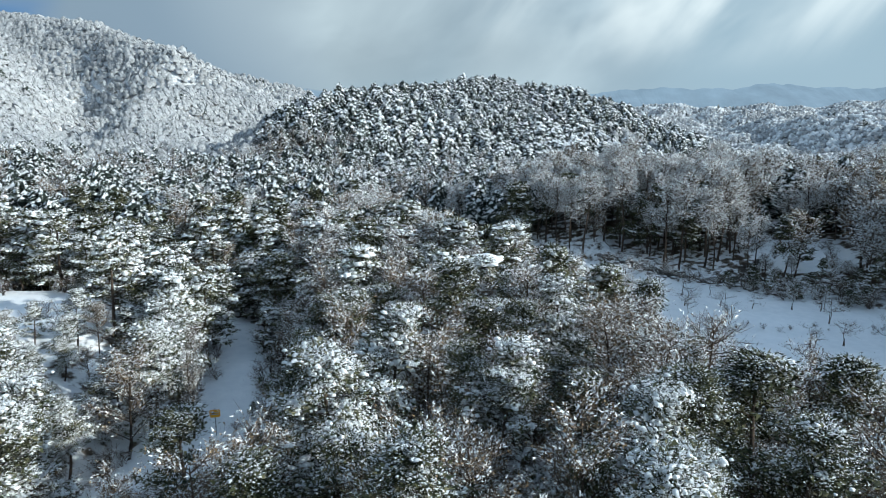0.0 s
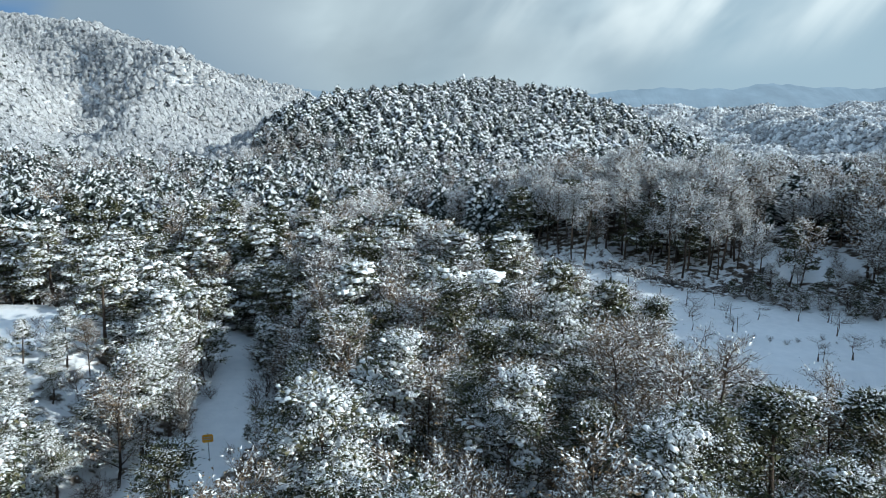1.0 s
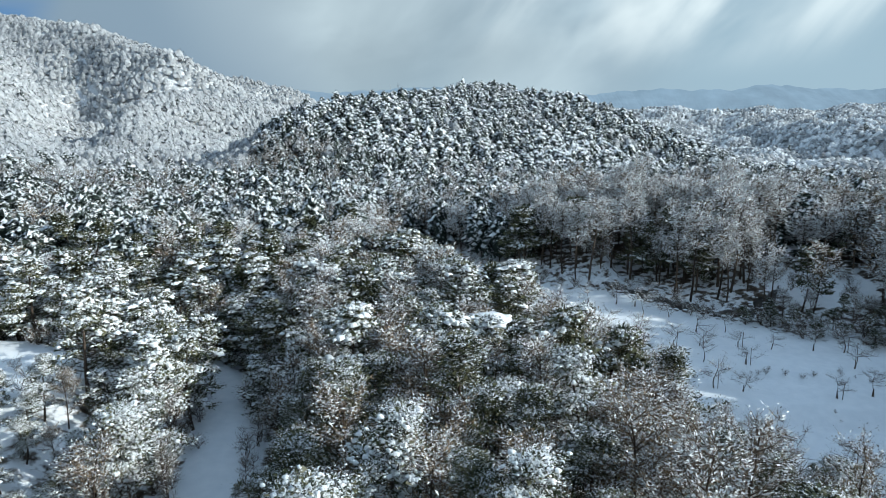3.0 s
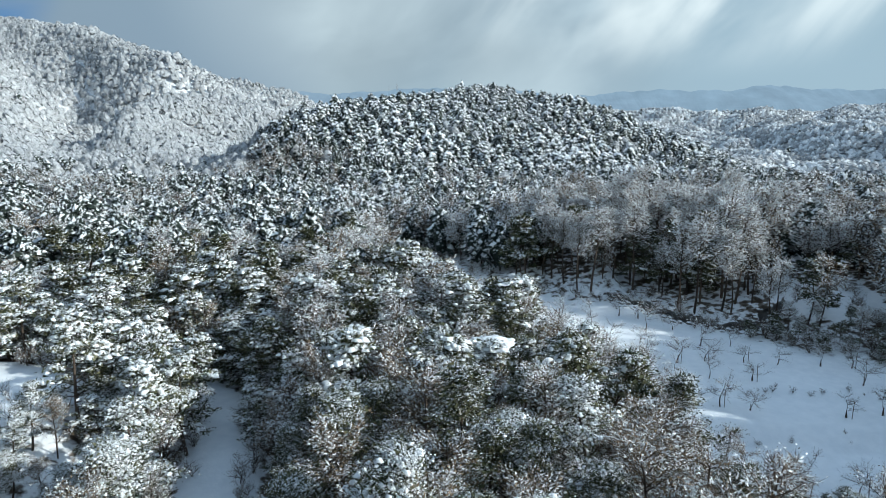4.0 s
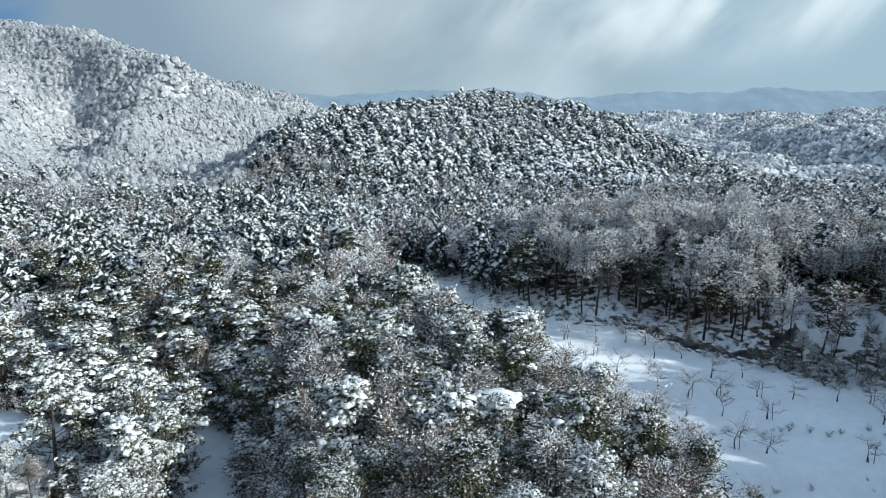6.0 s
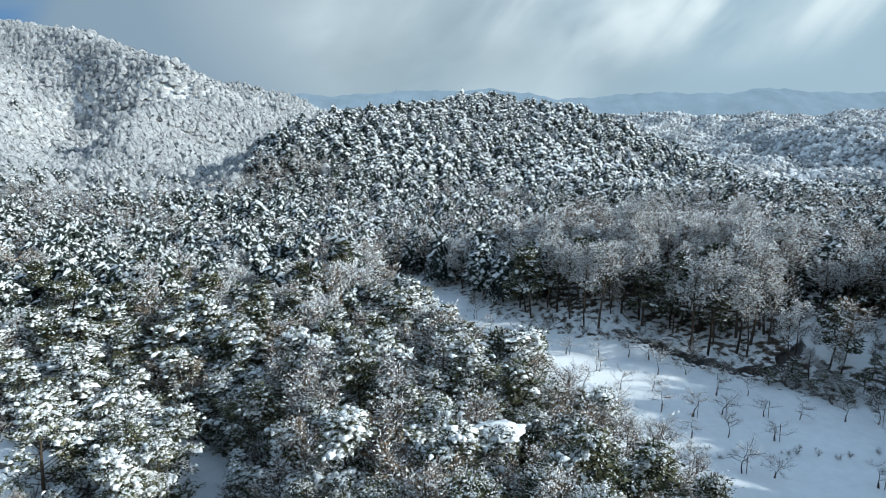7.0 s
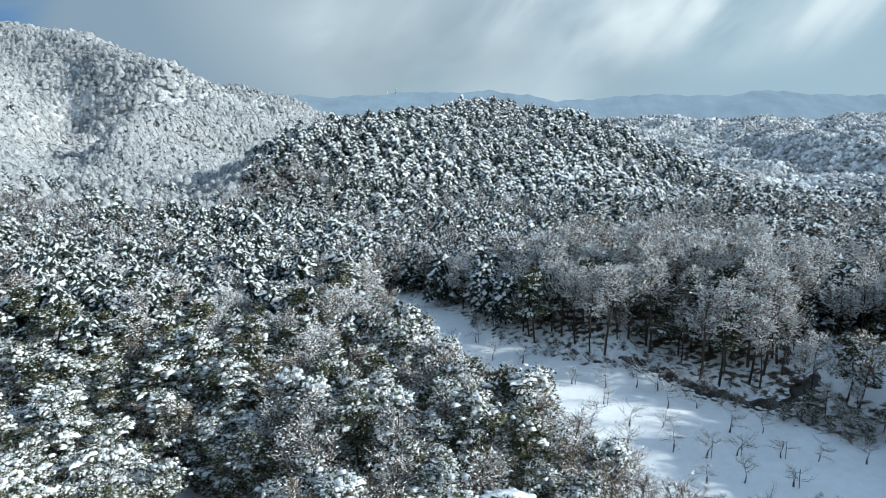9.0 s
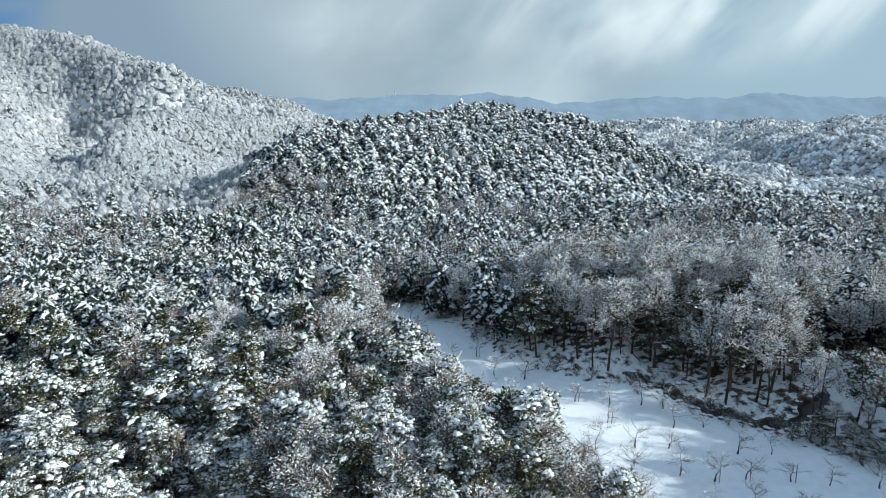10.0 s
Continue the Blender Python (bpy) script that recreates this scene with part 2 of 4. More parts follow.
RIGHT_RISE = [(100, 185, 3, 30), (140, 195, 3.5, 34), (200, 215, 5, 40), (300, 240, 8, 50)]
# unseen bank right of the orchard, added to shade the field
SHADE_BANK = [(82, 34, 2, 16), (84, 46, 4, 16), (88, 58, 4, 16), (106, 68, 3, 16)]
RIGHT_SPUR = [(440, 800, 28, 60), (410, 690, 33, 50), (400, 600, 34, 46), (410, 520, 30, 46), (440, 430, 18, 44)]
RIGHT_HILLS = [(180, 1120, 38, 160), (330, 1060, 44, 150), (487, 1030, 45, 160), (760, 980, 50, 200), (1100, 850, 55, 240)]


def ground(x, y):
    x, y = np.asarray(x, float), np.asarray(y, float)
    right = smooth(60, 190, x) * smooth(90, 260, y)
    z = (1 - right) * (20.3 + 0.030 * np.clip(y - 190, 0, 900)) + right * (13.0 + 0.020 * np.clip(y - 550, 0, 600))
    hills = sum(np.abs(ridge(x, y, r)) ** 5 for r in (LEFT_MOUNTAIN, LEFT_SHOULDER, FRONT_SPUR, KNOLL, ROUND_HILL, LEFT_RISE, WOODED_RISE, RIGHT_RISE, RIGHT_SPUR, RIGHT_HILLS, SHADE_BANK)) ** (1 / 5)
    for r in RAVINES:
        hills = hills - np.minimum(ridge(x, y, r, 1.4), 0.8 * hills)
    z = z + hills
    far = smooth(120, 330, np.hypot(x, y))
    z = z + far * (2.0 * np.sin(x * 0.041 + 1.3 * np.sin(y * 0.023)) + 1.6 * np.sin(y * 0.037 + 2.0 * np.sin(x * 0.019)) + 0.8 * np.sin(x * 0.09 - y * 0.07))
    z = z + smooth(330, 600, np.hypot(x, y)) * (4.0 * np.sin(x * 0.027 + 1.5 * np.sin(y * 0.013 + 1)) * np.sin(y * 0.021 + 1.2 * np.sin(x * 0.016)) + 3.0 * np.sin(x * 0.085 + 1.4 * np.sin(y * 0.03)) * np.sin(y * 0.043 + 1.1 * np.sin(x * 0.05)))
    near = 1 - smooth(90, 160, np.hypot(x, y - 50))
    z = z + near * (0.25 * np.sin(x * 0.31 + np.sin(y * 0.17)) + 0.2 * np.sin(y * 0.27 + 1.7 * np.sin(x * 0.13)))
    # bank that climbs behind the orchard and its ditch
    f = inside(x, y, FIELD)
    back = smooth(0, 26, -f) * smooth(-8, 30, x + 0.55 * (y - 80)) * smooth(55, 66, y + 0.1 * x) * (1 - smooth(100, 150, y))
    # added rise at the right end lifts the trees that shade the orchard
    z = z + 4.2 * np.maximum(back, smooth(0, 16, -f) * smooth(46, 58, x) * (1 - smooth(90, 130, y)))
    # mound between the road and the orchard
    d, _, side = along(x, y, ROAD_LINE)
    mound = smooth(2.5, 12, d) * (side > 0) * smooth(0, 10, -f) * (1 - smooth(100, 125, y)) * (x < 26 + 0 * y)
    z = z + 1.6 * mound
    # shelf left of the road
    shelf = smooth(2.4, 11, d) * (side <= 0) * (1 - smooth(70, 120, y))
    z = z + 4.4 * shelf
    t = inside(x, y, TERRACE)
    z = z + smooth(-1.5, 1.0, t) * (25.2 - z)
    # orchard, level but for its steps and its fall to the near side
    low = 19.9 - 1.2 * smooth(51.2, 49.9, y + 0.10 * (x - 30)) - 0.5 * smooth(58.2, 57.2, y + 0.12 * (x - 30)) - 0.6 * smooth(45.0, 43.6, y + 0.10 * (x - 30))
    low = low + 0.05 * np.sin(x * 0.7) * np.sin(y * 0.9) + 0.6 * smooth(88, 118, y)
    z = z + smooth(-2.0, 1.2, f) * (low - z)
    # road bed and ditch
    z = z + smooth(3.6, 2.0, d) * (21.0 + 0.02 * np.clip(y - 50, 0, 60) - z)
    dd, _, _ = along(x, y, DITCH_LINE)
    z = z - 0.25 * smooth(2.2, 0.6, dd)
    return z


def density_open(x, y):
    """True where no tree stands: orchard, road, shelf, ditch."""
    d, _, _ = along(x, y, ROAD_LINE)
    dd, _, _ = along(x, y, DITCH_LINE)
    return (inside(x, y, FIELD) > -0.8) | (d < 1.7) | (inside(x, y, TERRACE) > -0.5) | (dd < 1.6) | (np.hypot(x + 53, y - 105) < 4) | (np.hypot((x - 48.5) / 6.5, (y - 78) / 6.5) < 1)

# ---- mesh helpers ----
def mesh_from(name, tris, mats, index):
    """A mesh of loose triangles (n, 3, 3) with a material for each."""
    tris = np.asarray(tris, np.float32).reshape(-1, 3, 3)
    n = len(tris)
    me = bpy.data.meshes.new(name)
    me.vertices.add(n * 3)
    me.vertices.foreach_set("co", tris.ravel())
    me.loops.add(n * 3)
    me.loops.foreach_set("vertex_index", np.arange(n * 3, dtype=np.int32))
    me.polygons.add(n)
    me.polygons.foreach_set("loop_start", np.arange(0, n * 3, 3, dtype=np.int32))
    me.polygons.foreach_set("loop_total", np.full(n, 3, np.int32))
    for m in mats:
        me.materials.append(m)
    me.polygons.foreach_set("material_index", np.asarray(index, np.int32))
    me.update()
    me.validate()
    return me


def rounded(me, tris, centre, share):
    """Turns each face outwards from its crown's centre and shades the crown as one round mass."""
    out = unit(tris - centre)
    own = unit(np.cross(tris[:, 1] - tris[:, 0], tris[:, 2] - tris[:, 0]))[:, None]
    me.attributes.new("custom_normal", "FLOAT_VECTOR", "CORNER").data.foreach_set("vector", unit(out * share + own * (1 - share)).astype(np.float32).ravel())
    me.update()
    return me


def outward(tris, centre):
    """The same triangles, wound so that they face away from the centre."""
    own = np.cross(tris[:, 1] - tris[:, 0], tris[:, 2] - tris[:, 0])
    back = np.einsum("ij,ij->i", own, tris.mean(1) - np.broadcast_to(centre, tris.shape)[:, 0]) < 0
    tris = tris.copy()
    tris[back] = tris[back][:, [0, 2, 1]]
    return tris


def dome(rng, h, wide, low, rings=4, sides=7, power=2.2):
    """A ragged crown: rings of boughs that stick out by turns."""
    k = np.linspace(0, 1, rings + 1)[:-1]
    pts = []
    for i, f in enumerate(k):
        a = (np.arange(sides) + 0.5 * (i % 2)) * 2 * np.pi / sides + rng.normal(size=sides) * 0.12
        r = wide * (0.65 + 0.35 * min(1, f * 4)) * (1 - f ** power) * rng.uniform(0.62, 1.12, sides)
        pts.append(np.stack([r * np.cos(a), r * np.sin(a), h * (low + (1 - low) * f) + rng.normal(size=sides) * 0.05 * h], 1))
    top = np.array([rng.normal() * 0.1, rng.normal() * 0.1, h])
    out = []
    for p, q in zip(pts[:-1], pts[1:]):
        p2, q2 = np.roll(p, -1, 0), np.roll(q, -1, 0)
        out += [np.stack([p, p2, q], 1), np.stack([p2, q2, q], 1)]
    out.append(np.stack([pts[-1], np.roll(pts[-1], -1, 0), np.repeat(top[None], sides, 0)], 1))
    return np.concatenate(out)


def welded(me):
    """Joins the corners of loose triangles and shades the mesh smooth."""
    bm = bmesh.new()
    bm.from_mesh(me)
    bmesh.ops.remove_doubles(bm, verts=bm.verts, dist=0.0005)
    for f in bm.faces:
        f.smooth = True
    bm.to_mesh(me)
    bm.free()
    return me


def part(name, bm, mat, parent, label=""):
    """Links a bmesh or a mesh as one part under a thing."""
    if isinstance(bm, bmesh.types.BMesh):
        me = bpy.data.meshes.new(name)
        bm.to_mesh(me)
        bm.free()
    else:
        me = bm
    if mat is not None:
        me.materials.clear()
        me.materials.append(mat)
    ob = new(name, me)
    ob.parent = parent
    return tagged(ob, label)


def unit(v):
    return v / np.maximum(np.linalg.norm(v, axis=-1, keepdims=True), 1e-9)


def blades(rng, base, way, length, width):
    """Slim triangles from base along way."""
    base, way = np.atleast_2d(base), unit(np.atleast_2d(way))
    n = len(base)
    length, width = np.broadcast_to(length, n)[:, None], np.broadcast_to(width, n)[:, None]
    s = unit(np.cross(way, rng.normal(size=(n, 3)))) * width * 0.5
    return np.stack([base - s, base + s, base + way * length], 1)


def flakes(rng, at, facing, size, slim=0.8, jitter=0.45):
    """Small ragged pieces lying across the direction they face."""
    n = len(at)
    facing = unit(np.broadcast_to(facing, (n, 3)) + rng.normal(size=(n, 3)) * jitter)
    a = unit(np.cross(facing, rng.normal(size=(n, 3))))
    b = np.cross(facing, a) * slim
    s = np.broadcast_to(size, n)[:, None]
    w = rng.uniform(0.35, 0.65, (n, 3, 1))
    return np.stack([at + a * s * w[:, 0], at + (-0.5 * a + 0.87 * b) * s * w[:, 1], at + (-0.5 * a - 0.87 * b) * s * w[:, 2]], 1)


def tube(pts, radii, sides=5):
    """Triangles of a tapered limb through pts."""
    pts = np.asarray(pts, float)
    rings = []
    ang = np.arange(sides) * 2 * np.pi / sides
    for i, p in enumerate(pts):
        d = unit(pts[min(i + 1, len(pts) - 1)] - pts[max(i - 1, 0)])
        a = unit(np.cross(d, [0.31, 0.95, 0.05] if abs(d[1]) < 0.9 else [1, 0, 0]))
        b = np.cross(d, a)
        rings.append(p + radii[i] * (np.cos(ang)[:, None] * a + np.sin(ang)[:, None] * b))
    out = []
    for r, q in zip(rings[:-1], rings[1:]):
        r2, q2 = np.roll(r, -1, 0), np.roll(q, -1, 0)
        out += [np.stack([r, r2, q2], 1), np.stack([r, q2, q], 1)]
    return np.concatenate(out)


def lumps(rng, at, size, way, sides=7, lift=0.5, droop=1.0, rings=2, pull=0.45):
    """Rounded, ragged pads drawn out along way and hanging at their rim: (triangles, the centre of each one's pad)."""
    at, n = np.asarray(at, float).reshape(-1, 3), len(at)
    size = np.broadcast_to(size, n).astype(float)
    way = np.broadcast_to(np.asarray(way, float)[..., :2], (n, 2))
    a = np.arange(sides) * 2 * np.pi / sides + rng.uniform(0, 6.28, (n, 1)) + rng.normal(size=(n, sides)) * 0.12
    r = size[:, None] * rng.uniform(0.4, 1.3, (n, sides))
    flat = np.stack([np.cos(a) * r, np.sin(a) * r], -1)
    flat = flat + np.einsum("nsk,nk->ns", flat, way)[..., None] * way[:, None] * pull
    ahead = np.clip(np.cos(a) * way[:, :1] + np.sin(a) * way[:, 1:], 0, 1)
    s = size[:, None] * lift
    rim = at[:, None] + np.concatenate([flat, (-s * droop * (rng.uniform(0.3, 1.2, (n, sides)) + 0.9 * ahead))[..., None]], -1)
    top = at + np.stack([rng.normal(size=n) * size * 0.15, rng.normal(size=n) * size * 0.15, size * lift], 1)
    top = np.repeat(top[:, None], sides, 1)
    r2 = np.roll(rim, -1, 1)
    if rings == 1:
        tris = np.stack([top, rim, r2], 2)
    else:
        mid = at[:, None] + np.concatenate([flat * rng.uniform(0.5, 0.78, (n, sides, 1)), (s * rng.uniform(0.35, 0.85, (n, sides)))[..., None]], -1)
        m2 = np.roll(mid, -1, 1)
        tris = np.concatenate([np.stack([top, mid, m2], 2), np.stack([mid, rim, r2], 2), np.stack([mid, r2, m2], 2)], 1)
    centre = at - np.stack([np.zeros(n), np.zeros(n), size * lift * 1.2], 1)
    return tris.reshape(-1, 3, 3), np.repeat(centre, tris.shape[1], 0)[:, None]


# ---- trees as triangles ----
def pine_shape(seed, h, reach, tiers, arms, pads, needles, snow, big=1.0, bare=0.2, load=1.0, small=2, dust=0.4, limbs=True, fine=1.0, body=0.0, sides=8):
    """A snow-laden red pine with a rounded, uneven crown: trunk and needles as triangles, snow as (triangles, centres)."""
    rng = np.random.default_rng(seed)
    k = np.linspace(0, 1, 6)
    lean = rng.normal(size=2) * 0.6
    bow = rng.normal(size=2) * 0.25
    spine = np.stack([lean[0] * k ** 1.5 + bow[0] * np.sin(k * 5), lean[1] * k ** 1.5 + bow[1] * np.sin(k * 4), h * 0.93 * k], 1)
    wood = [tube(spine, 0.016 * h * (1 - 0.85 * k) + 0.01, 6)] if limbs else [tube(spine[::2], 0.016 * h * (1 - 0.85 * k[::2]) + 0.01, 4)]
    green, white, mids = [], [], []
    heart = np.array([0, 0, 0.3 * h])
    lop = rng.uniform(0, 6.28)
    for i in range(tiers * arms):
        g = rng.random() ** 0.75 if i > 4 else 0.97 + 0.006 * i
        f = bare + (1 - bare) * g
        c = np.array([np.interp(f, k, spine[:, j]) for j in range(3)])
        wide = reach * (0.55 + 0.45 * np.sin(np.pi * min(1.0, g * 0.8 + 0.2))) * (1 - 0.78 * max(0.0, g - 0.35) ** 1.3 / 0.57)
        a = rng.uniform(0, 6.283)
        L = max(0.25, wide * rng.uniform(0.45, 1.12) * (1 + 0.22 * np.cos(a - lop)))
        out = np.array([np.cos(a), np.sin(a), 0])
        rise = 0.55 * g + rng.uniform(-0.28, 0.18)
        tip = c + out * L + np.array([0, 0, L * rise])
        mid = c + out * L * 0.5 + np.array([0, 0, L * (rise * 0.5 + 0.07)])
        if limbs:
            wood.append(tube([c, mid, tip], [0.012 * h * (1 - 0.6 * g) * 0.45, 0.02, 0.008], 3))
        side = np.cross(out, [0, 0, 1])
        laden = rng.random() < snow
        for q in range(pads):
            u = 0.35 + 0.65 * (q + rng.uniform(0.2, 1)) / pads
            p = c + (tip - c) * u + side * rng.normal() * 0.2 * L + np.array([0, 0, 0.07 * L * np.sin(u * 3.1) + rng.normal() * 0.06])
            r = big * rng.uniform(0.3, 0.62)
            off = rng.normal(size=(needles, 3)) * [r * 0.62, r * 0.62, r * 0.27]
            way = out * 0.6 + unit(off) * 0.9 + rng.normal(size=(needles, 3)) * 0.35 + [0, 0, 0.25]
            green.append(blades(rng, p + off * 0.8, way, fine * rng.uniform(0.16, 0.34, needles), fine * rng.uniform(0.055, 0.115, needles)))
            if body:
                b = 9
                way = rng.normal(size=(b, 3)) * [1, 1, 0.6]
                green.append(blades(rng, p + rng.normal(size=(b, 3)) * [0.4 * r, 0.4 * r, 0.2 * r] - unit(way) * 0.5 * body, way, body * rng.uniform(0.8, 1.3, b), body * rng.uniform(0.4, 0.7, b)))
            w = int(round(dust * needles * (rng.uniform(0.9, 1.7) if laden else rng.uniform(0.1, 0.7))))
            if w:
                off = rng.normal(size=(w, 3)) * [r * 0.62, r * 0.62, r * 0.18] + [0, 0, r * 0.22]
                white.append(flakes(rng, p + off, out * 0.35 + [0, 0, 0.8], fine * rng.uniform(0.07, 0.18, w), 0.6))
                mids.append(np.broadcast_to(heart, (w, 1, 3)))
            if laden:
                # one broad pad over the bough, with smaller ones round it
                m = rng.integers(1, small + 2)
                at = p + rng.normal(size=(m, 3)) * [r * 0.55, r * 0.55, r * 0.10] + [0, 0, r * 0.2]
                size = load * r * (0.08 + 0.24 * rng.random(m) ** 1.5)
                if rng.random() < 0.75:
                    wide = load * r * (0.2 + 0.42 * rng.random() ** 1.4)
                    j = rng.integers(2, 5)
                    spot = p + [0, 0, r * 0.14] + np.outer(rng.normal(size=j) * 0.75, side * wide) + np.outer(rng.uniform(-0.7, 0.9, j), (out - [0, 0, 0.25]) * wide)
                    at, size = np.concatenate([at, spot]), np.r_[size, wide * rng.uniform(0.45, 0.85, j)]
                if len(at):
                    t, mc = lumps(rng, at, size, out, sides, 0.30, 1.5)
                    white.append(t)
                    mids.append(mc)
    return np.concatenate(wood), np.concatenate(green), np.concatenate(white), np.concatenate(mids)


def broad_shape(seed, h, reach, limbs, twigs, leaves, snow, low=0.3, size=1.0, stems=1, up=0.9):
    """A leafless or brown-leaved tree: (wood, twigs, leaves, snow) as triangles."""
    rng = np.random.default_rng(seed)
    wood, tw, lf, sn = [], [], [], []
    ends = []
    for s in range(stems):
        k = np.linspace(0, 1, 6)
        lean = rng.normal(size=2) * (0.3 if stems == 1 else 0.9)
        hh = h * (1 if s == 0 else rng.uniform(0.75, 1))
        spine = np.stack([lean[0] * k + 0.12 * np.sin(k * 6 + s), lean[1] * k + 0.12 * np.cos(k * 5 + s), hh * 0.93 * k], 1)
        wood.append(tube(spine, 0.013 * h * (1 - 0.85 * k) + 0.008, 5 if limbs > 6 else 3))
        for i in range(limbs):
            f = low + (0.98 - low) * rng.random() ** 0.85
            c = np.array([np.interp(f, k, spine[:, j]) for j in range(3)])
            a = rng.uniform(0, 6.28)
            g = (f - low) / (1 - low)
            L = reach * rng.uniform(0.6, 1.1) * (1.0 - 0.55 * g)
            d = unit(np.array([np.cos(a), np.sin(a), up * rng.uniform(0.4, 1.3)]))
            e1 = c + d * L * 0.55
            e2 = e1 + unit(d + rng.normal(size=3) * 0.3 + [0, 0, 0.1]) * L * 0.5
            wood.append(tube([c, e1, e2], [0.006 * h * (1 - 0.5 * g), 0.022, 0.01], 3))
            ends += [(c + (e1 - c) * 0.5, d), (e1, d), (e1 * 0.5 + e2 * 0.5, d), (e2, d)]
    n = max(1, twigs // len(ends))
    for p, d in ends:
        way = unit(d * 0.8 + rng.normal(size=(n, 3)) * 0.65 + [0, 0, 0.25])
        L = size * rng.uniform(0.4, 1.1, n)
        base = p + rng.normal(size=(n, 3)) * 0.12
        tw.append(blades(rng, base, way, L, size * rng.uniform(0.022, 0.05, n)))
        m = int(n * leaves)
        if m:
            o = rng.integers(0, n, m)
            at = base[o] + way[o] * (L[o] * rng.uniform(0.3, 1.0, m))[:, None] + rng.normal(size=(m, 3)) * 0.08
            lf.append(blades(rng, at, rng.normal(size=(m, 3)) + [0, 0, -0.4], size * rng.uniform(0.09, 0.2, m), size * rng.uniform(0.06, 0.13, m)))
        m = int(n * snow)
        if m:
            o = rng.integers(0, n, m)
            at = base[o] + way[o] * (L[o] * rng.uniform(0.1, 1.0, m))[:, None] + [0, 0, 0.04]
            sn.append(blades(rng, at, way[o] * [1, 1, 0.5] + rng.normal(size=(m, 3)) * 0.25, size * rng.uniform(0.10, 0.28, m), size * rng.uniform(0.06, 0.12, m)))
    cat = lambda a: np.concatenate(a) if a else np.zeros((0, 3, 3))
    return cat(wood), cat(tw), cat(lf), cat(sn)


def scatter(rng, template, x, y, z, scale, squash=(0.85, 1.2)):
    """Many turned and scaled copies of a template of triangles, joined."""
    n, t = len(x), len(template)
    a = rng.uniform(0, 2 * np.pi, n)
    ca, sa = (np.cos(a) * scale)[:, None, None], (np.sin(a) * scale)[:, None, None]
    p = template[None]
    v = rng.uniform(*squash, n)[:, None, None]
    out = np.empty((n, t, 3, 3), np.float32)
    out[..., 0] = p[..., 0] * ca - p[..., 1] * sa + x[:, None, None]
    out[..., 1] = p[..., 0] * sa + p[..., 1] * ca + y[:, None, None]
    out[..., 2] = p[..., 2] * scale[:, None, None] * v + z[:, None, None]
    return out.reshape(-1, 3, 3)


def points(rng, box, step, keep):
    """Jittered places about step apart in box, where keep(x, y) holds."""
    x0, x1, y0, y1 = box
    gx, gy = np.meshgrid(np.arange(x0, x1, step), np.arange(y0, y1, step * 0.87))
    gx = gx + (np.arange(gx.shape[0]) % 2)[:, None] * step * 0.5
    x = (gx + rng.uniform(-0.42, 0.42, gx.shape) * step).ravel()
    y = (gy + rng.uniform(-0.42, 0.42, gy.shape) * step).ravel()
    k = keep(x, y)
    return x[k], y[k]


def in_view(x, y, margin=0.0):
    """The wedge of land before the viewpoint."""
    return np.abs(x) < 0.80 * (y + 14) + 6 + margin

# ---- ground ----
def ground_material():
    """Leaf litter and patchy snow under the trees, deep snow in the open."""
    m = FLOOR.copy()
    nt = m.node_tree
    n, l = nt.nodes.new, nt.links.new
    b = nt.nodes["Principled BSDF"]
    litter = b.inputs["Base Color"].links[0].from_socket
    geo = n("ShaderNodeNewGeometry")
    at = n("ShaderNodeAttribute")
    at.attribute_name = "open_snow"
    ragged = n("ShaderNodeTexNoise")
    ragged.inputs["Scale"].default_value, ragged.inputs["Detail"].default_value = 1.1, 6
    l(geo.outputs["Position"], ragged.inputs["Vector"])
    add = n("ShaderNodeMath")
    l(at.outputs["Fac"], add.inputs[0])
    l(ragged.outputs[0], add.inputs[1])
    edge = n("ShaderNodeMapRange")
    edge.inputs[1].default_value, edge.inputs[2].default_value = 0.92, 1.06
    l(add.outputs[0], edge.inputs[0])
    tone = n("ShaderNodeValToRGB")
    tone.color_ramp.elements[0].position, tone.color_ramp.elements[0].color = 0.25, (0.80, 0.82, 0.84, 1)
    tone.color_ramp.elements[1].position, tone.color_ramp.elements[1].color = 0.75, (0.90, 0.91, 0.92, 1)
    l(ragged.outputs[0], tone.inputs[0])
    mix = n("ShaderNodeMix")
    mix.data_type = "RGBA"
    l(edge.outputs[0], mix.inputs[0])
    l(litter, mix.inputs[6])
    l(tone.outputs[0], mix.inputs[7])
    l(mix.outputs[2], b.inputs["Base Color"])
    return m


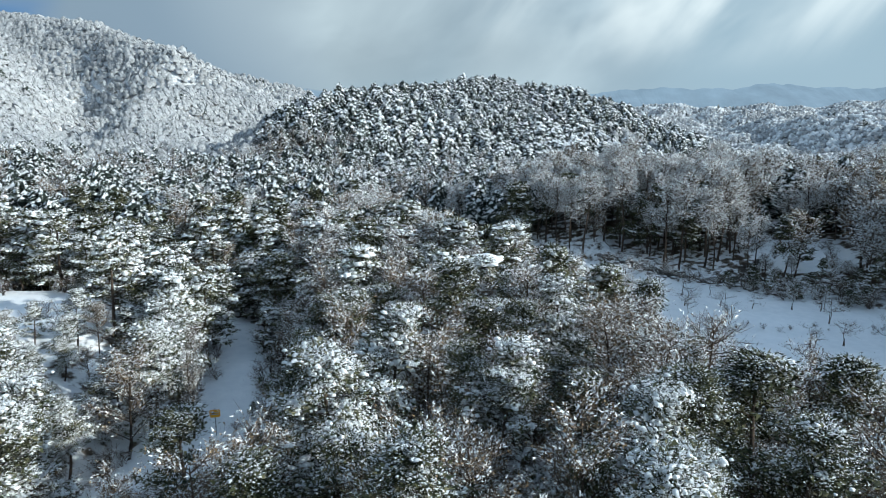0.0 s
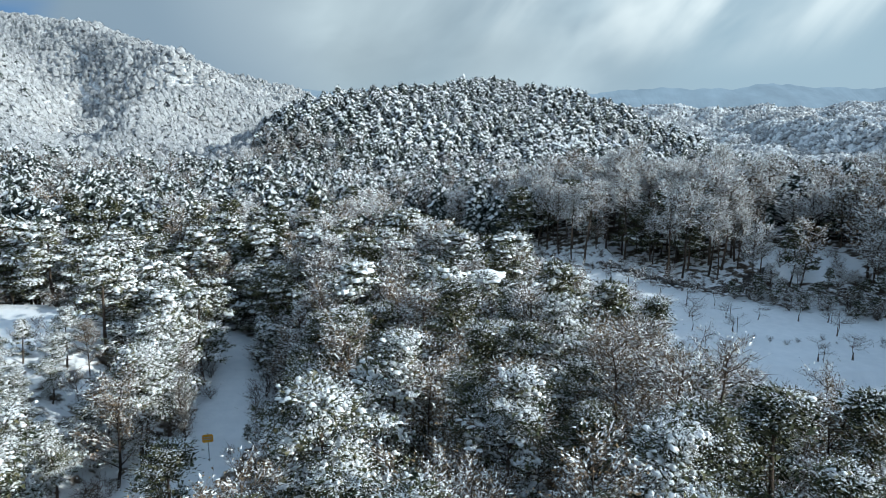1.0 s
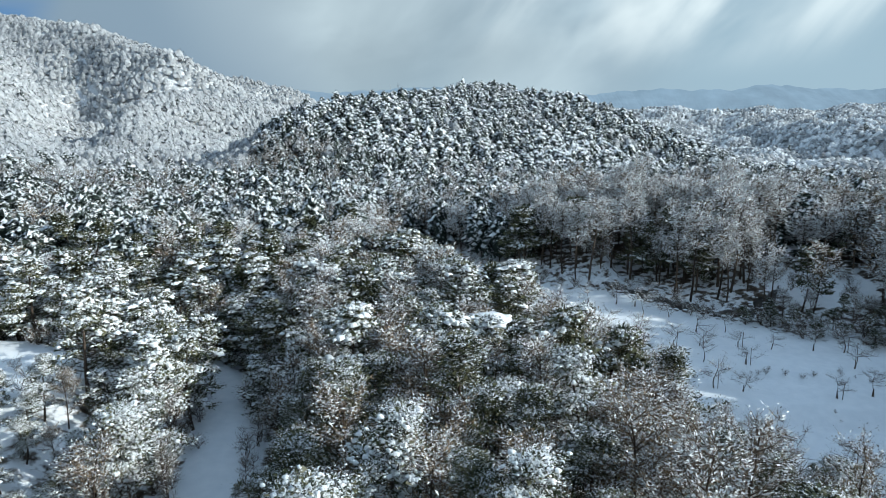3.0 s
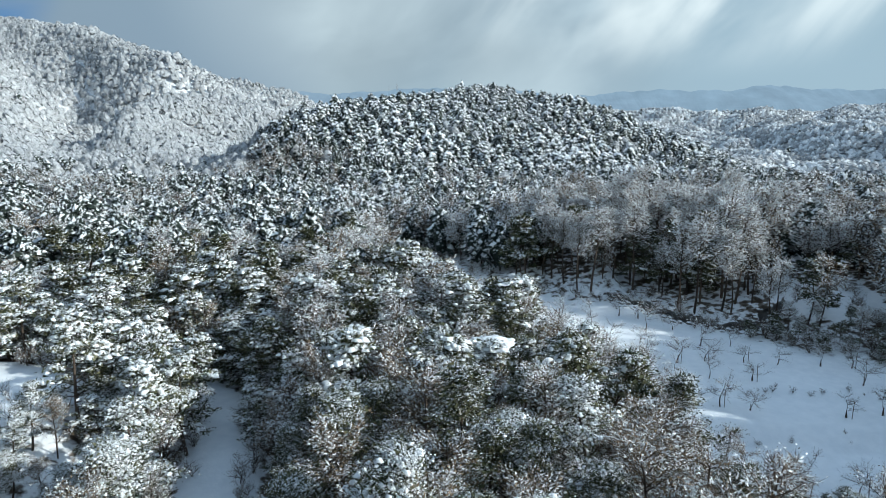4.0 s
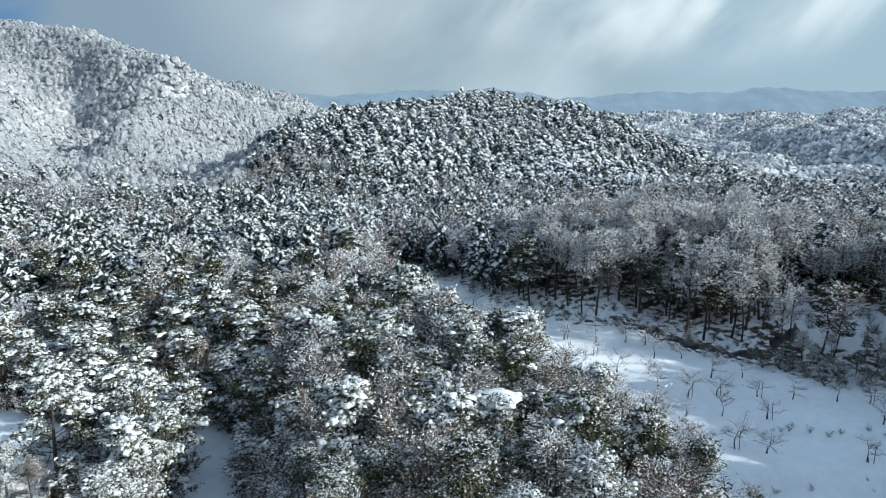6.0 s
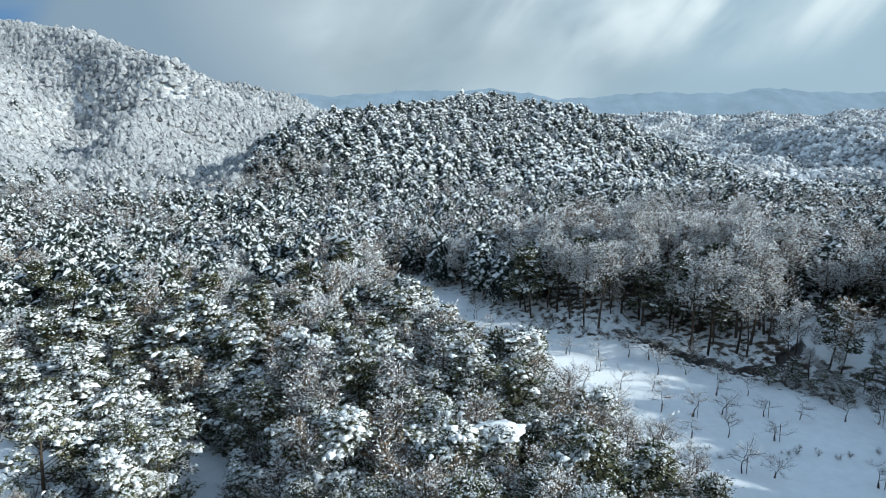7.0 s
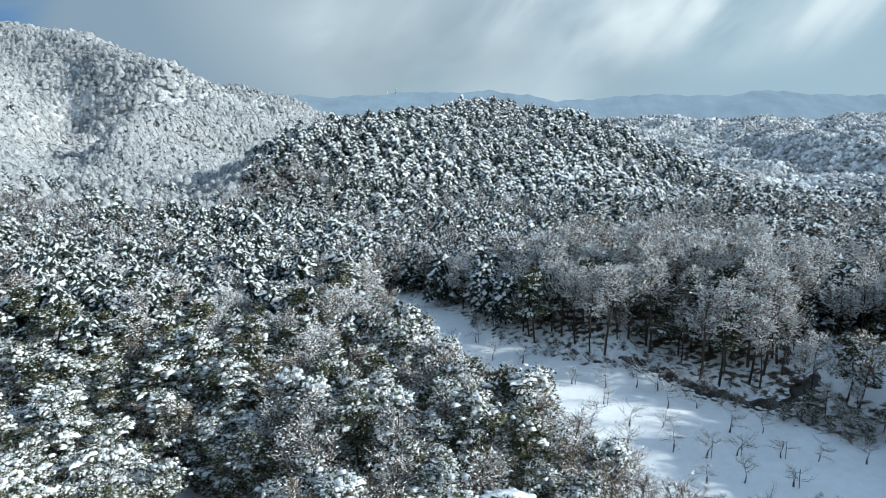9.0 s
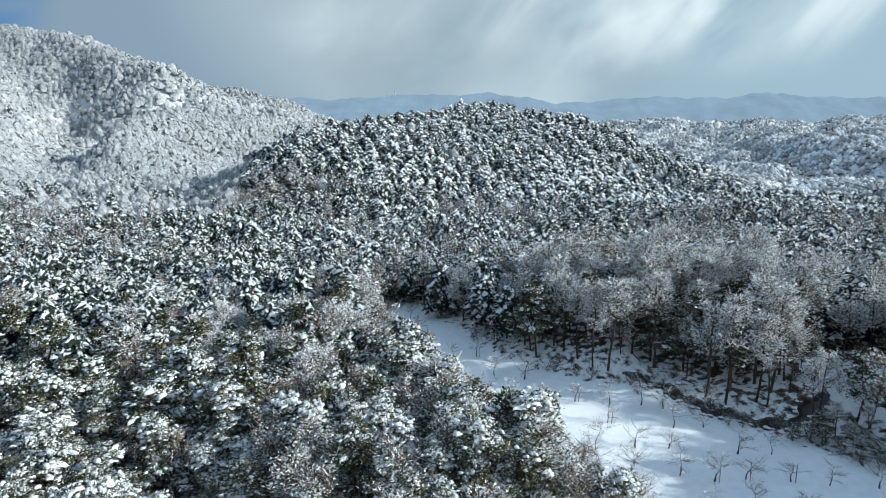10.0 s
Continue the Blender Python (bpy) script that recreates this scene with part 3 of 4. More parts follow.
def build_ground():
    def spread(n, near, far):
        k = np.linspace(-1, 1, n)
        b = math.asinh(far / near)
        return near * np.sinh(k * b)
    xs, ys = spread(341, 27.0, 4900.0), spread(341, 27.0, 4900.0) + 62
    gx, gy = np.meshgrid(xs, ys)
    gz = ground(gx, gy)
    n = len(xs)
    me = bpy.data.meshes.new("ground")
    i = np.arange(n * n).reshape(n, n)
    quads = np.stack([i[:-1, :-1], i[:-1, 1:], i[1:, 1:], i[1:, :-1]], -1).reshape(-1, 4)
    co = np.stack([gx, gy, gz], -1).reshape(-1, 3)
    me.vertices.add(n * n)
    me.vertices.foreach_set("co", co.astype(np.float32).ravel())
    me.loops.add(len(quads) * 4)
    me.loops.foreach_set("vertex_index", quads.astype(np.int32).ravel())
    me.polygons.add(len(quads))
    me.polygons.foreach_set("loop_start", np.arange(0, len(quads) * 4, 4, dtype=np.int32))
    me.polygons.foreach_set("loop_total", np.full(len(quads), 4, np.int32))
    x, y = co[:, 0], co[:, 1]
    d, _, _ = along(x, y, ROAD_LINE)
    bare = np.maximum.reduce([smooth(-2.0, 0.8, inside(x, y, FIELD)), smooth(3.4, 2.0, d), smooth(-1.6, 0.4, inside(x, y, TERRACE)),
                              smooth(1.15, 0.75, np.hypot((x - 48.5) / 6.5, (y - 78) / 6.5)), smooth(5, 3.5, np.hypot(x + 53, y - 105)), 0.52 * smooth(-2, 1, inside(x, y, LOW_GROWTH)), 0.44 * smooth(130, 300, np.hypot(x, y)) + 0.06 * smooth(360, 480, np.hypot(x, y)), 0.50 * smooth(-16, -4, inside(x, y, FIELD)) * (x + 0.6 * (y - 60) > 20)])
    me.attributes.new("open_snow", "FLOAT", "POINT").data.foreach_set("value", bare.astype(np.float32))
    me.materials.append(ground_material())
    me.polygons.foreach_set("use_smooth", np.ones(len(quads), bool))
    me.update()
    me.validate()
    tagged(new("ground", me), "snow-covered valley floor and hills with leaf litter under the trees", "ground", kind="structure")


build_ground()


def build_backdrop(name, pts, depth, base, tone, label):
    """A far range of hills, a long crest at depth with a slope towards the valley; its haze is painted as glow."""
    m = bpy.data.materials.new(name + "_painted_haze")
    m.use_nodes = True
    nt = m.node_tree
    b = nt.nodes["Principled BSDF"]
    geo = nt.nodes.new("ShaderNodeNewGeometry")
    tex = nt.nodes.new("ShaderNodeTexNoise")
    tex.inputs["Scale"].default_value, tex.inputs["Detail"].default_value = 0.006, 7
    tex.inputs["Roughness"].default_value = 0.62
    nt.links.new(geo.outputs["Position"], tex.inputs["Vector"])
    # haze of distance is put into the glow colour, mottled by noise
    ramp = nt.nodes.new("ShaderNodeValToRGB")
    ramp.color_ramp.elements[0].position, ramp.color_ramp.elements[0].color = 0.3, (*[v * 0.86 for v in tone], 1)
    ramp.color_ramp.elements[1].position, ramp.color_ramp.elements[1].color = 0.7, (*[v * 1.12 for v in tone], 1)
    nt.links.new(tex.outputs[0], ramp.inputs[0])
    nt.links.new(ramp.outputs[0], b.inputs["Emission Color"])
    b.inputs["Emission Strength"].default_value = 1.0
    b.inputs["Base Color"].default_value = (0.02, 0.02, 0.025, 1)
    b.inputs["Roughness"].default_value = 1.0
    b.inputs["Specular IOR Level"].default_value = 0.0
    rng = np.random.default_rng(5)
    xs = np.arange(-4300, 4300, 25.0)
    hs = np.interp(xs, [p[0] for p in pts], [p[1] for p in pts]) + 5 * np.sin(xs * 0.02) + 3 * np.sin(xs * 0.047 + 1) + rng.normal(size=len(xs)) * 1.2
    bm = bmesh.new()
    rows = [[bm.verts.new((x, depth - 500 * (1 - f) + 60 * math.sin(x * 0.004 + f * 3), base + (h - base) * f ** 0.8)) for x, h in zip(xs, hs)] for f in (0, 0.3, 0.55, 0.75, 0.9, 1.0)]
    for r, q in zip(rows[:-1], rows[1:]):
        for j in range(len(xs) - 1):
            bm.faces.new((r[j], r[j + 1], q[j + 1], q[j]))
    me = bpy.data.meshes.new(name)
    bm.to_mesh(me)
    bm.free()
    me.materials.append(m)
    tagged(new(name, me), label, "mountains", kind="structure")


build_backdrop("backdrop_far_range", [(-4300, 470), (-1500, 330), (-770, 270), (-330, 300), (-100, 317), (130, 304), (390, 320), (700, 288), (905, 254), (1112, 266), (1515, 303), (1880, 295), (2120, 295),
               (2400, 341), (2680, 318), (3160, 304), (4300, 300)], 4500, -10, (0.225, 0.305, 0.385), "distant mountain range under clouds, its blue haze painted in as glow")

# ---- woods ----
def make_pine(name, seed, label, group, **k):
    wood, green, white, mids = pine_shape(seed, **k)
    top = new(name)
    tagged(top, label, "pine tree", group)
    part("trunk", welded(mesh_from("trunk", wood, [BARK], np.zeros(len(wood)))), None, top)
    c = np.array([0, 0, 0.45 * k["h"]])
    green = outward(green, c)
    part("crown", rounded(mesh_from("crown", green, [NEEDLE], np.zeros(len(green))), green, c, 0.45), None, top)
    white = outward(white, mids)
    load = part("snow_load", rounded(mesh_from("snow_load", white, [TREE_SNOW], np.zeros(len(white))), white, mids, 0.6), None, top, "white snow lying on the needles")
    load["kind"] = "stuff"
    return top


def make_broad(name, seed, label, category, group, bark=None, **k):
    wood, tw, lf, sn = broad_shape(seed, **k)
    top = new(name)
    tagged(top, label, category, group)
    bark = bark or BARK
    part("trunk", welded(mesh_from("trunk", wood, [bark], np.zeros(len(wood)))), None, top)
    crown = np.concatenate([tw, lf])
    part("crown", mesh_from("crown", crown, [TWIG if bark is BARK else PALE_BARK, LEAF], np.r_[np.zeros(len(tw)), np.ones(len(lf))]), None, top)
    if len(sn):
        part("snow_load", mesh_from("snow_load", sn, [TREE_SNOW], np.zeros(len(sn))), None, top, "snow clinging to the twigs")["kind"] = "stuff"
    return top


HEAVY = dict(name="snowy_pine_tree", label="green pine bowed under thick pads of fresh snow", group="snow-laden pines", h=8.4, reach=2.6, tiers=8, arms=6, snow=0.88, big=1.1)
LIGHT = dict(name="pine_tree", label="dark green pine dusted with snow", group="snow-dusted pines", h=8.0, reach=2.5, tiers=8, arms=6, snow=0.34, big=1.1)
OAK = dict(name="oak_tree", label="oak with withered brown leaves and snow on its twigs", category="oak tree", group="brown-leaved oaks", h=7.6, reach=2.7, low=0.2, leaves=1.2, snow=1.05)
BARE = dict(name="bare_tree", label="leafless grey tree with snow along its fine twigs", category="bare tree", group="leafless trees", h=7.8, reach=2.4, low=0.3, leaves=0.08, snow=1.3)
TALL = dict(name="tall_bare_tree", label="tall slim leafless tree with dark trunk and snowy top", category="bare tree", group="slim trees behind the orchard", h=9.6, reach=2.3, low=0.5, leaves=0.5, snow=3.0)
SHRUB = dict(name="shrub", label="low leafless shrub half buried in snow", category="shrub", group="snowy shrubs", h=2.0, reach=1.1, limbs=6, twigs=200, leaves=0.25, snow=1.3, low=0.05, stems=4, size=0.7)
# each kind in three makes: the finest for the nearest trees, the coarsest for those farthest up the valley
KINDS = {
    "heavy": ([make_pine(seed=60 + i, pads=4, needles=40, load=0.70, small=9, dust=2.0, fine=0.6, body=0.26, **HEAVY) for i in range(3)],
              [make_pine(seed=10 + i, pads=3, needles=26, load=1.05, small=6, dust=1.5, fine=0.85, body=0.34, **HEAVY) for i in range(4)],
              [make_pine(seed=15 + i, pads=2, needles=17, load=1.25, small=5, dust=0.95, fine=1.2, limbs=False, body=0.42, sides=7, **HEAVY) for i in range(3)]),
    "light": ([make_pine(seed=64 + i, pads=4, needles=42, load=0.42, small=4, dust=1.3, fine=0.6, body=0.24, **LIGHT) for i in range(3)],
              [make_pine(seed=20 + i, pads=3, needles=28, load=0.9, small=3, dust=1.0, fine=0.85, body=0.32, **LIGHT) for i in range(4)],
              [make_pine(seed=25 + i, pads=2, needles=18, load=1.05, small=4, dust=0.9, fine=1.2, limbs=False, body=0.4, sides=7, **LIGHT) for i in range(3)]),
    "oak": ([make_broad(seed=68 + i, limbs=24, twigs=1500, size=0.72, **{**OAK, "snow": 1.35}) for i in range(3)], [make_broad(seed=30 + i, limbs=20, twigs=800, size=0.95, **OAK) for i in range(4)],
            [make_broad(seed=35 + i, limbs=18, twigs=640, size=1.2, **{**OAK, "reach": 3.0, "snow": 1.7}) for i in range(3)]),
    "bare": ([make_broad(seed=71 + i, limbs=26, twigs=1500, size=0.72, **BARE) for i in range(3)], [make_broad(seed=40 + i, limbs=22, twigs=800, size=0.95, **BARE) for i in range(4)],
             [make_broad(seed=45 + i, limbs=20, twigs=700, size=1.2, **{**BARE, "snow": 3.0, "leaves": 0.3, "reach": 3.0}) for i in range(3)]),
    "tall": ([], [], [make_broad(seed=80 + i, limbs=22, twigs=700, size=1.05, **TALL) for i in range(4)]),
    "shrub": ([make_broad(seed=50 + i, **SHRUB) for i in range(3)],),
}
USED = {}


def stand(kind, make, x, y, z, scale, turn, tilt=(0, 0), wide=1.0):
    """Puts the next tree of a kind in its place: the first ones are the originals, the rest copies."""
    src = KINDS[kind][make]
    n = USED.get((kind, make), 0)
    USED[kind, make] = n + 1
    m = pose(x, y, z, tilt[0], tilt[1], turn)
    ob = src[n] if n < len(src) else copy_thing(src[n % len(src)], m)
    ob.matrix_basis = m
    ob.scale = (scale * wide, scale * wide, scale)
    return ob


def pick(rng, x, y):
    """Which kind of tree grows at a place."""
    d, _, side = along(x, y, ROAD_LINE)
    patch = 0.5 + 0.5 * np.sin(x * 0.16 + 1.9 * np.sin(y * 0.11)) * np.sin(y * 0.19 + 1.3 * np.sin(x * 0.09))
    r = rng.random()
    left = side <= 0
    if left:
        return "heavy" if r < 0.66 else "bare" if r < 0.82 else "oak" if r < 0.90 else "light"
    if x + 0.6 * (y - 60) > 22 and y > 55:
        if y < 101 + 0.1 * x and x < 47:
            return "tall" if r < 0.52 else "light" if r < 0.84 else "oak"
        return "bare" if r < 0.30 + 0.2 * patch else "light" if r < 0.74 else "oak" if r < 0.92 else "heavy"
    if r < 0.40 + 0.28 * patch - 0.2 * (x > 8 and y < 44) + 0.12 * (y > 44):
        return "heavy" if rng.random() < (0.12 if y < 42 else 0.62) else "light"
    return "oak" if rng.random() < (0.75 if y < 42 else 0.5) else "bare"


# single pines whose tops stand out, by place and height of the top
MARKED = [(2.9, 43.0, 30.7), (-9.9, 59.4, 30.4), (-3.7, 32.0, 28.4), (10.1, 26.2, 28.5), (6.4, 29.6, 29.4), (-4.4, 60.5, 29.2),
          (-28.7, 53.2, 31.0), (-35.0, 54.0, 32.4), (-24.5, 46.3, 28.8), (-23.0, 42.0, 27.0)]


SIGN_X, SIGN_Y = -14.2, 33.6            # road sign, kept in the open


def plant():
    rng = np.random.default_rng(3)
    for x, y, top in MARKED:
        z = float(ground(x, y)) - 0.15
        stand("heavy" if y > 40 else "light", 0 if y < 40 else 1, x, y, z, (top - z) / 8.3, rng.uniform(0, 360), wide=1.1)
    x, y = points(rng, (-80, 90, 12, 128), 2.65, lambda a, b: in_view(a, b) & ~density_open(a, b) & (b > 14.5))
    order = np.argsort(np.hypot(x, y + 3))
    rest = []
    for i in order:
        if min(math.hypot(x[i] - m[0], y[i] - m[1]) for m in MARKED) < 1.7:
            continue
        if abs(x[i] - SIGN_X * (y[i] + 1.5) / (SIGN_Y + 1.5)) < 1.7 and SIGN_Y - 9 < y[i] < SIGN_Y + 1:
            continue
        k = pick(rng, x[i], y[i])
        make = 2 if k == "tall" else 0 if y[i] < 40 else 1 if y[i] < 64 else 2
        if sum(USED.get((k, m), 0) for m in range(3)) >= 240:
            rest.append((x[i], y[i], k))
            continue
        z = float(ground(x[i], y[i])) - 0.15
        s = rng.uniform(0.62, 1.12) + 0.22 * rng.random() ** 3
        edge = float(-inside(x[i], y[i], FIELD))
        if x[i] > 14 and y[i] < 46:
            s *= min(1.0, 0.32 + 0.042 * edge)
        elif edge < 6 and x[i] + 0.6 * (y[i] - 60) < 18:
            s = rng.uniform(0.95, 1.25) if y[i] > 58 else rng.uniform(0.75, 1.05)
        elif edge < 2.5:
            continue
        elif x[i] + 0.6 * (y[i] - 60) > 22 and y[i] > 55:
            s *= 1.15
        if 37 < x[i] < 50 and 57 < y[i] < 71:
            s *= 0.42
        if inside(x[i], y[i], LOW_GROWTH) > 0:
            s *= 0.55
        if inside(x[i], y[i], SIGN_GAP) > 0:
            s *= 0.4
        d, _, side = along(x[i], y[i], ROAD_LINE)
        if y[i] < 52 and d < 7 and side > 0:
            s *= 0.45 + 0.07 * d
        stand(k, make, x[i], y[i], z, s, rng.uniform(0, 360), (rng.normal() * 2, rng.normal() * 2), rng.uniform(0.92, 1.12))
    # undergrowth along the road, the shelf and the orchard
    x, y = points(rng, (-50, 60, 20, 124), 1.7, lambda a, b: in_view(a, b))
    d, _, _ = along(x, y, ROAD_LINE)
    dd, _, ds = along(x, y, DITCH_LINE)
    f = inside(x, y, FIELD)
    near = ((d > 1.5) & (d < 4.2) & (y < 60)) | ((f < -0.2) & (f > -3.0)) | ((dd < 3.2) & (dd > 1.1)) | ((np.abs(inside(x, y, TERRACE)) < 0.8))
    for a, b in zip(x[near], y[near]):
        if rng.random() < 0.52:
            if math.hypot(a - SIGN_X, b - SIGN_Y + 1.5) > 2.2:
                stand("shrub", 0, a, b, float(ground(a, b)) - 0.1, rng.uniform(0.4, 1.0), rng.uniform(0, 360))
    # evergreen scrub at the foot of the bank, and tufts on the orchard's steps
    hedge = (f < -0.3) & (f > -4.5) & (x > 33) & (y > 58) & (y < 73)
    for a, b in zip(x[hedge], y[hedge]):
        if rng.random() < 0.75:
            if rng.random() < 0.5:
                stand("light", 2, a, b, float(ground(a, b)) - 0.3, rng.uniform(0.26, 0.42), rng.uniform(0, 360), wide=1.3)
            else:
                stand("shrub", 0, a, b, float(ground(a, b)) - 0.1, rng.uniform(0.8, 1.3), rng.uniform(0, 360))
    for i in range(26):
        a, b = 48.5 + rng.normal() * 3.5, 77 + rng.normal() * 3.5
        stand("shrub", 0, a, b, float(ground(a, b)) - 0.1, rng.uniform(0.35, 0.9), rng.uniform(0, 360))
    for i in range(64):
        a = rng.uniform(21, 52)
        b = rng.choice([50.2, 57.6, 44.4]) - 0.11 * (a - 30) + rng.normal() * 0.35
        if inside(a, b, FIELD) > 0.5:
            stand("shrub", 0, a, b, float(ground(a, b)) - 0.05, rng.uniform(0.14, 0.34), rng.uniform(0, 360))
    return rest


REST = plant()


def wood_mesh(name, label, groups):
    """One object of many joined trees: groups of (triangles, material, crown centres)."""
    tris = np.concatenate([outward(g[0], g[2]) for g in groups])
    centre = np.concatenate([g[2] for g in groups])
    mats = []
    idx = []
    for t, m, _ in groups:
        if m not in mats:
            mats.append(m)
        idx.append(np.full(len(t), mats.index(m)))
    ob = new(name, rounded(mesh_from(name, tris, mats, np.concatenate(idx)), tris, centre, 0.6))
    return tagged(ob, label, "forest", kind="stuff")


def lod_broad(seed, leaves, snow, **k):
    a = dict(h=7.8, reach=2.3, limbs=5, twigs=72, leaves=leaves, snow=snow, size=2.1)
    a.update(k)
    return list(zip(broad_shape(seed, **a), (BARK, TWIG, LEAF, TREE_SNOW)))


def fill(rng, x, y, kinds, weights, scale=(0.7, 1.2), patch=0.0, canopy=0.0):
    """Places kinds of trees by weight; with patch, like stands by like; with canopy, crowns merge into the slope they stand on."""
    slope = unit(np.stack([ground(x - 6, y) - ground(x + 6, y), ground(x, y - 6) - ground(x, y + 6), np.full(len(x), 12.0)], 1))
    z = ground(x, y) - 0.2
    edge = np.cumsum(weights) / sum(weights)
    u = rng.random(len(x))
    if patch:
        n = 0.5 + 0.5 * np.sin(x * 0.052 + 2.1 * np.sin(y * 0.037 + 1)) * np.sin(y * 0.061 + 1.8 * np.sin(x * 0.043))
        n = np.clip(0.5 + (n - 0.5) * 1.5, 0, 0.9999)
        u = np.clip(u * (1 - patch) + n * patch, 0, 0.9999)
    w = np.searchsorted(edge, u)
    out = []
    for i, kind in enumerate(kinds):
        k = w == i
        if not k.any():
            continue
        state = rng.integers(1 << 30)
        s = rng.uniform(*scale, k.sum())
        for tris, mat in kind:
            if len(tris):
                centre = np.stack([x[k], y[k], z[k] + s * 0.4 * tris[..., 2].max()], 1) - canopy * slope[k]
                out.append((scatter(np.random.default_rng(state), tris, x[k], y[k], z[k], s), mat, np.repeat(centre, len(tris), 0)[:, None]))
    return out


def frost_shape(seed, n, h, wide, size, mat=None):
    """A far tree white with rime: a ragged round crown with fine boughs round it, over a thin stem."""
    rng = np.random.default_rng(seed)
    d = unit(rng.normal(size=(n, 3)) + [0, 0, 0.3])
    p = d * [wide, wide, h * 0.42] * rng.uniform(0.85, 1.1, n)[:, None] + [0, 0, h * 0.56]
    crown = flakes(rng, p, d, size * rng.uniform(0.6, 1.3, n), 0.7, 0.5)
    return [(np.concatenate([dome(rng, h, wide * 0.95, 0.2, 3, 6, 2.6), crown]), mat or FROST), (tube([[0, 0, 0], [0, 0, h * 0.5]], [0.12, 0.05], 3), TWIG)]


def far_pine(seed, n, h, wide, snow, load=0.8, low=0.15, tufts=3, power=1.7):
    """A conifer of the middle distance: dark boughs in uneven tiers round a core, each with its own pad of snow."""
    rng = np.random.default_rng(seed)
    core = dome(rng, h * 0.93, wide * 0.62, low, 3, 6, 2.0)
    f = np.sort((np.arange(n) + rng.random(n)) / n) ** 0.9
    a = np.arange(n) * 2.4 + rng.normal(size=n) * 0.4
    reach = wide * (1 - 0.92 * f ** power) * rng.uniform(0.62, 1.08, n)
    out = np.stack([np.cos(a), np.sin(a), np.zeros(n)], 1)
    p = out * reach[:, None] * 0.72 + np.stack([np.zeros(n), np.zeros(n), h * (low + (0.97 - low) * f)], 1)
    size = wide * rng.uniform(0.24, 0.44, n) * (1 - 0.3 * f) * min(1.0, (22 / n) ** 0.5)
    dark, _ = lumps(rng, p, size, out, 6, 0.5, 1.5, 1, 0.8)
    away = np.repeat(out, tufts, 0) + rng.normal(size=(n * tufts, 3)) * 0.55
    g = blades(rng, np.repeat(p, tufts, 0), away, np.repeat(size, tufts) * rng.uniform(1.2, 2.0, n * tufts), np.repeat(size, tufts) * rng.uniform(0.18, 0.36, n * tufts))
    k = rng.random(n) < snow
    white, _ = lumps(rng, p[k] + out[k] * size[k, None] * 0.2 + np.array([0, 0, 0.2]) * size[k, None], load * size[k] * rng.uniform(0.45, 1.05, k.sum()), out[k], 6, 0.5, 1.1, 1, 0.6)
    return [(np.concatenate([core, dark, g]), SNOWY), (white, TREE_SNOW), (tube([[0, 0, 0], [0, 0, h * 0.4]], [0.14, 0.1], 3), BARK)]


def frosty(x, y):
    """The hollow between the pines and the left mountain, where only rimed trees grow."""
    return (y > 137 - 0.57 * x) & (x < -60 - 0.09 * (y - 178))


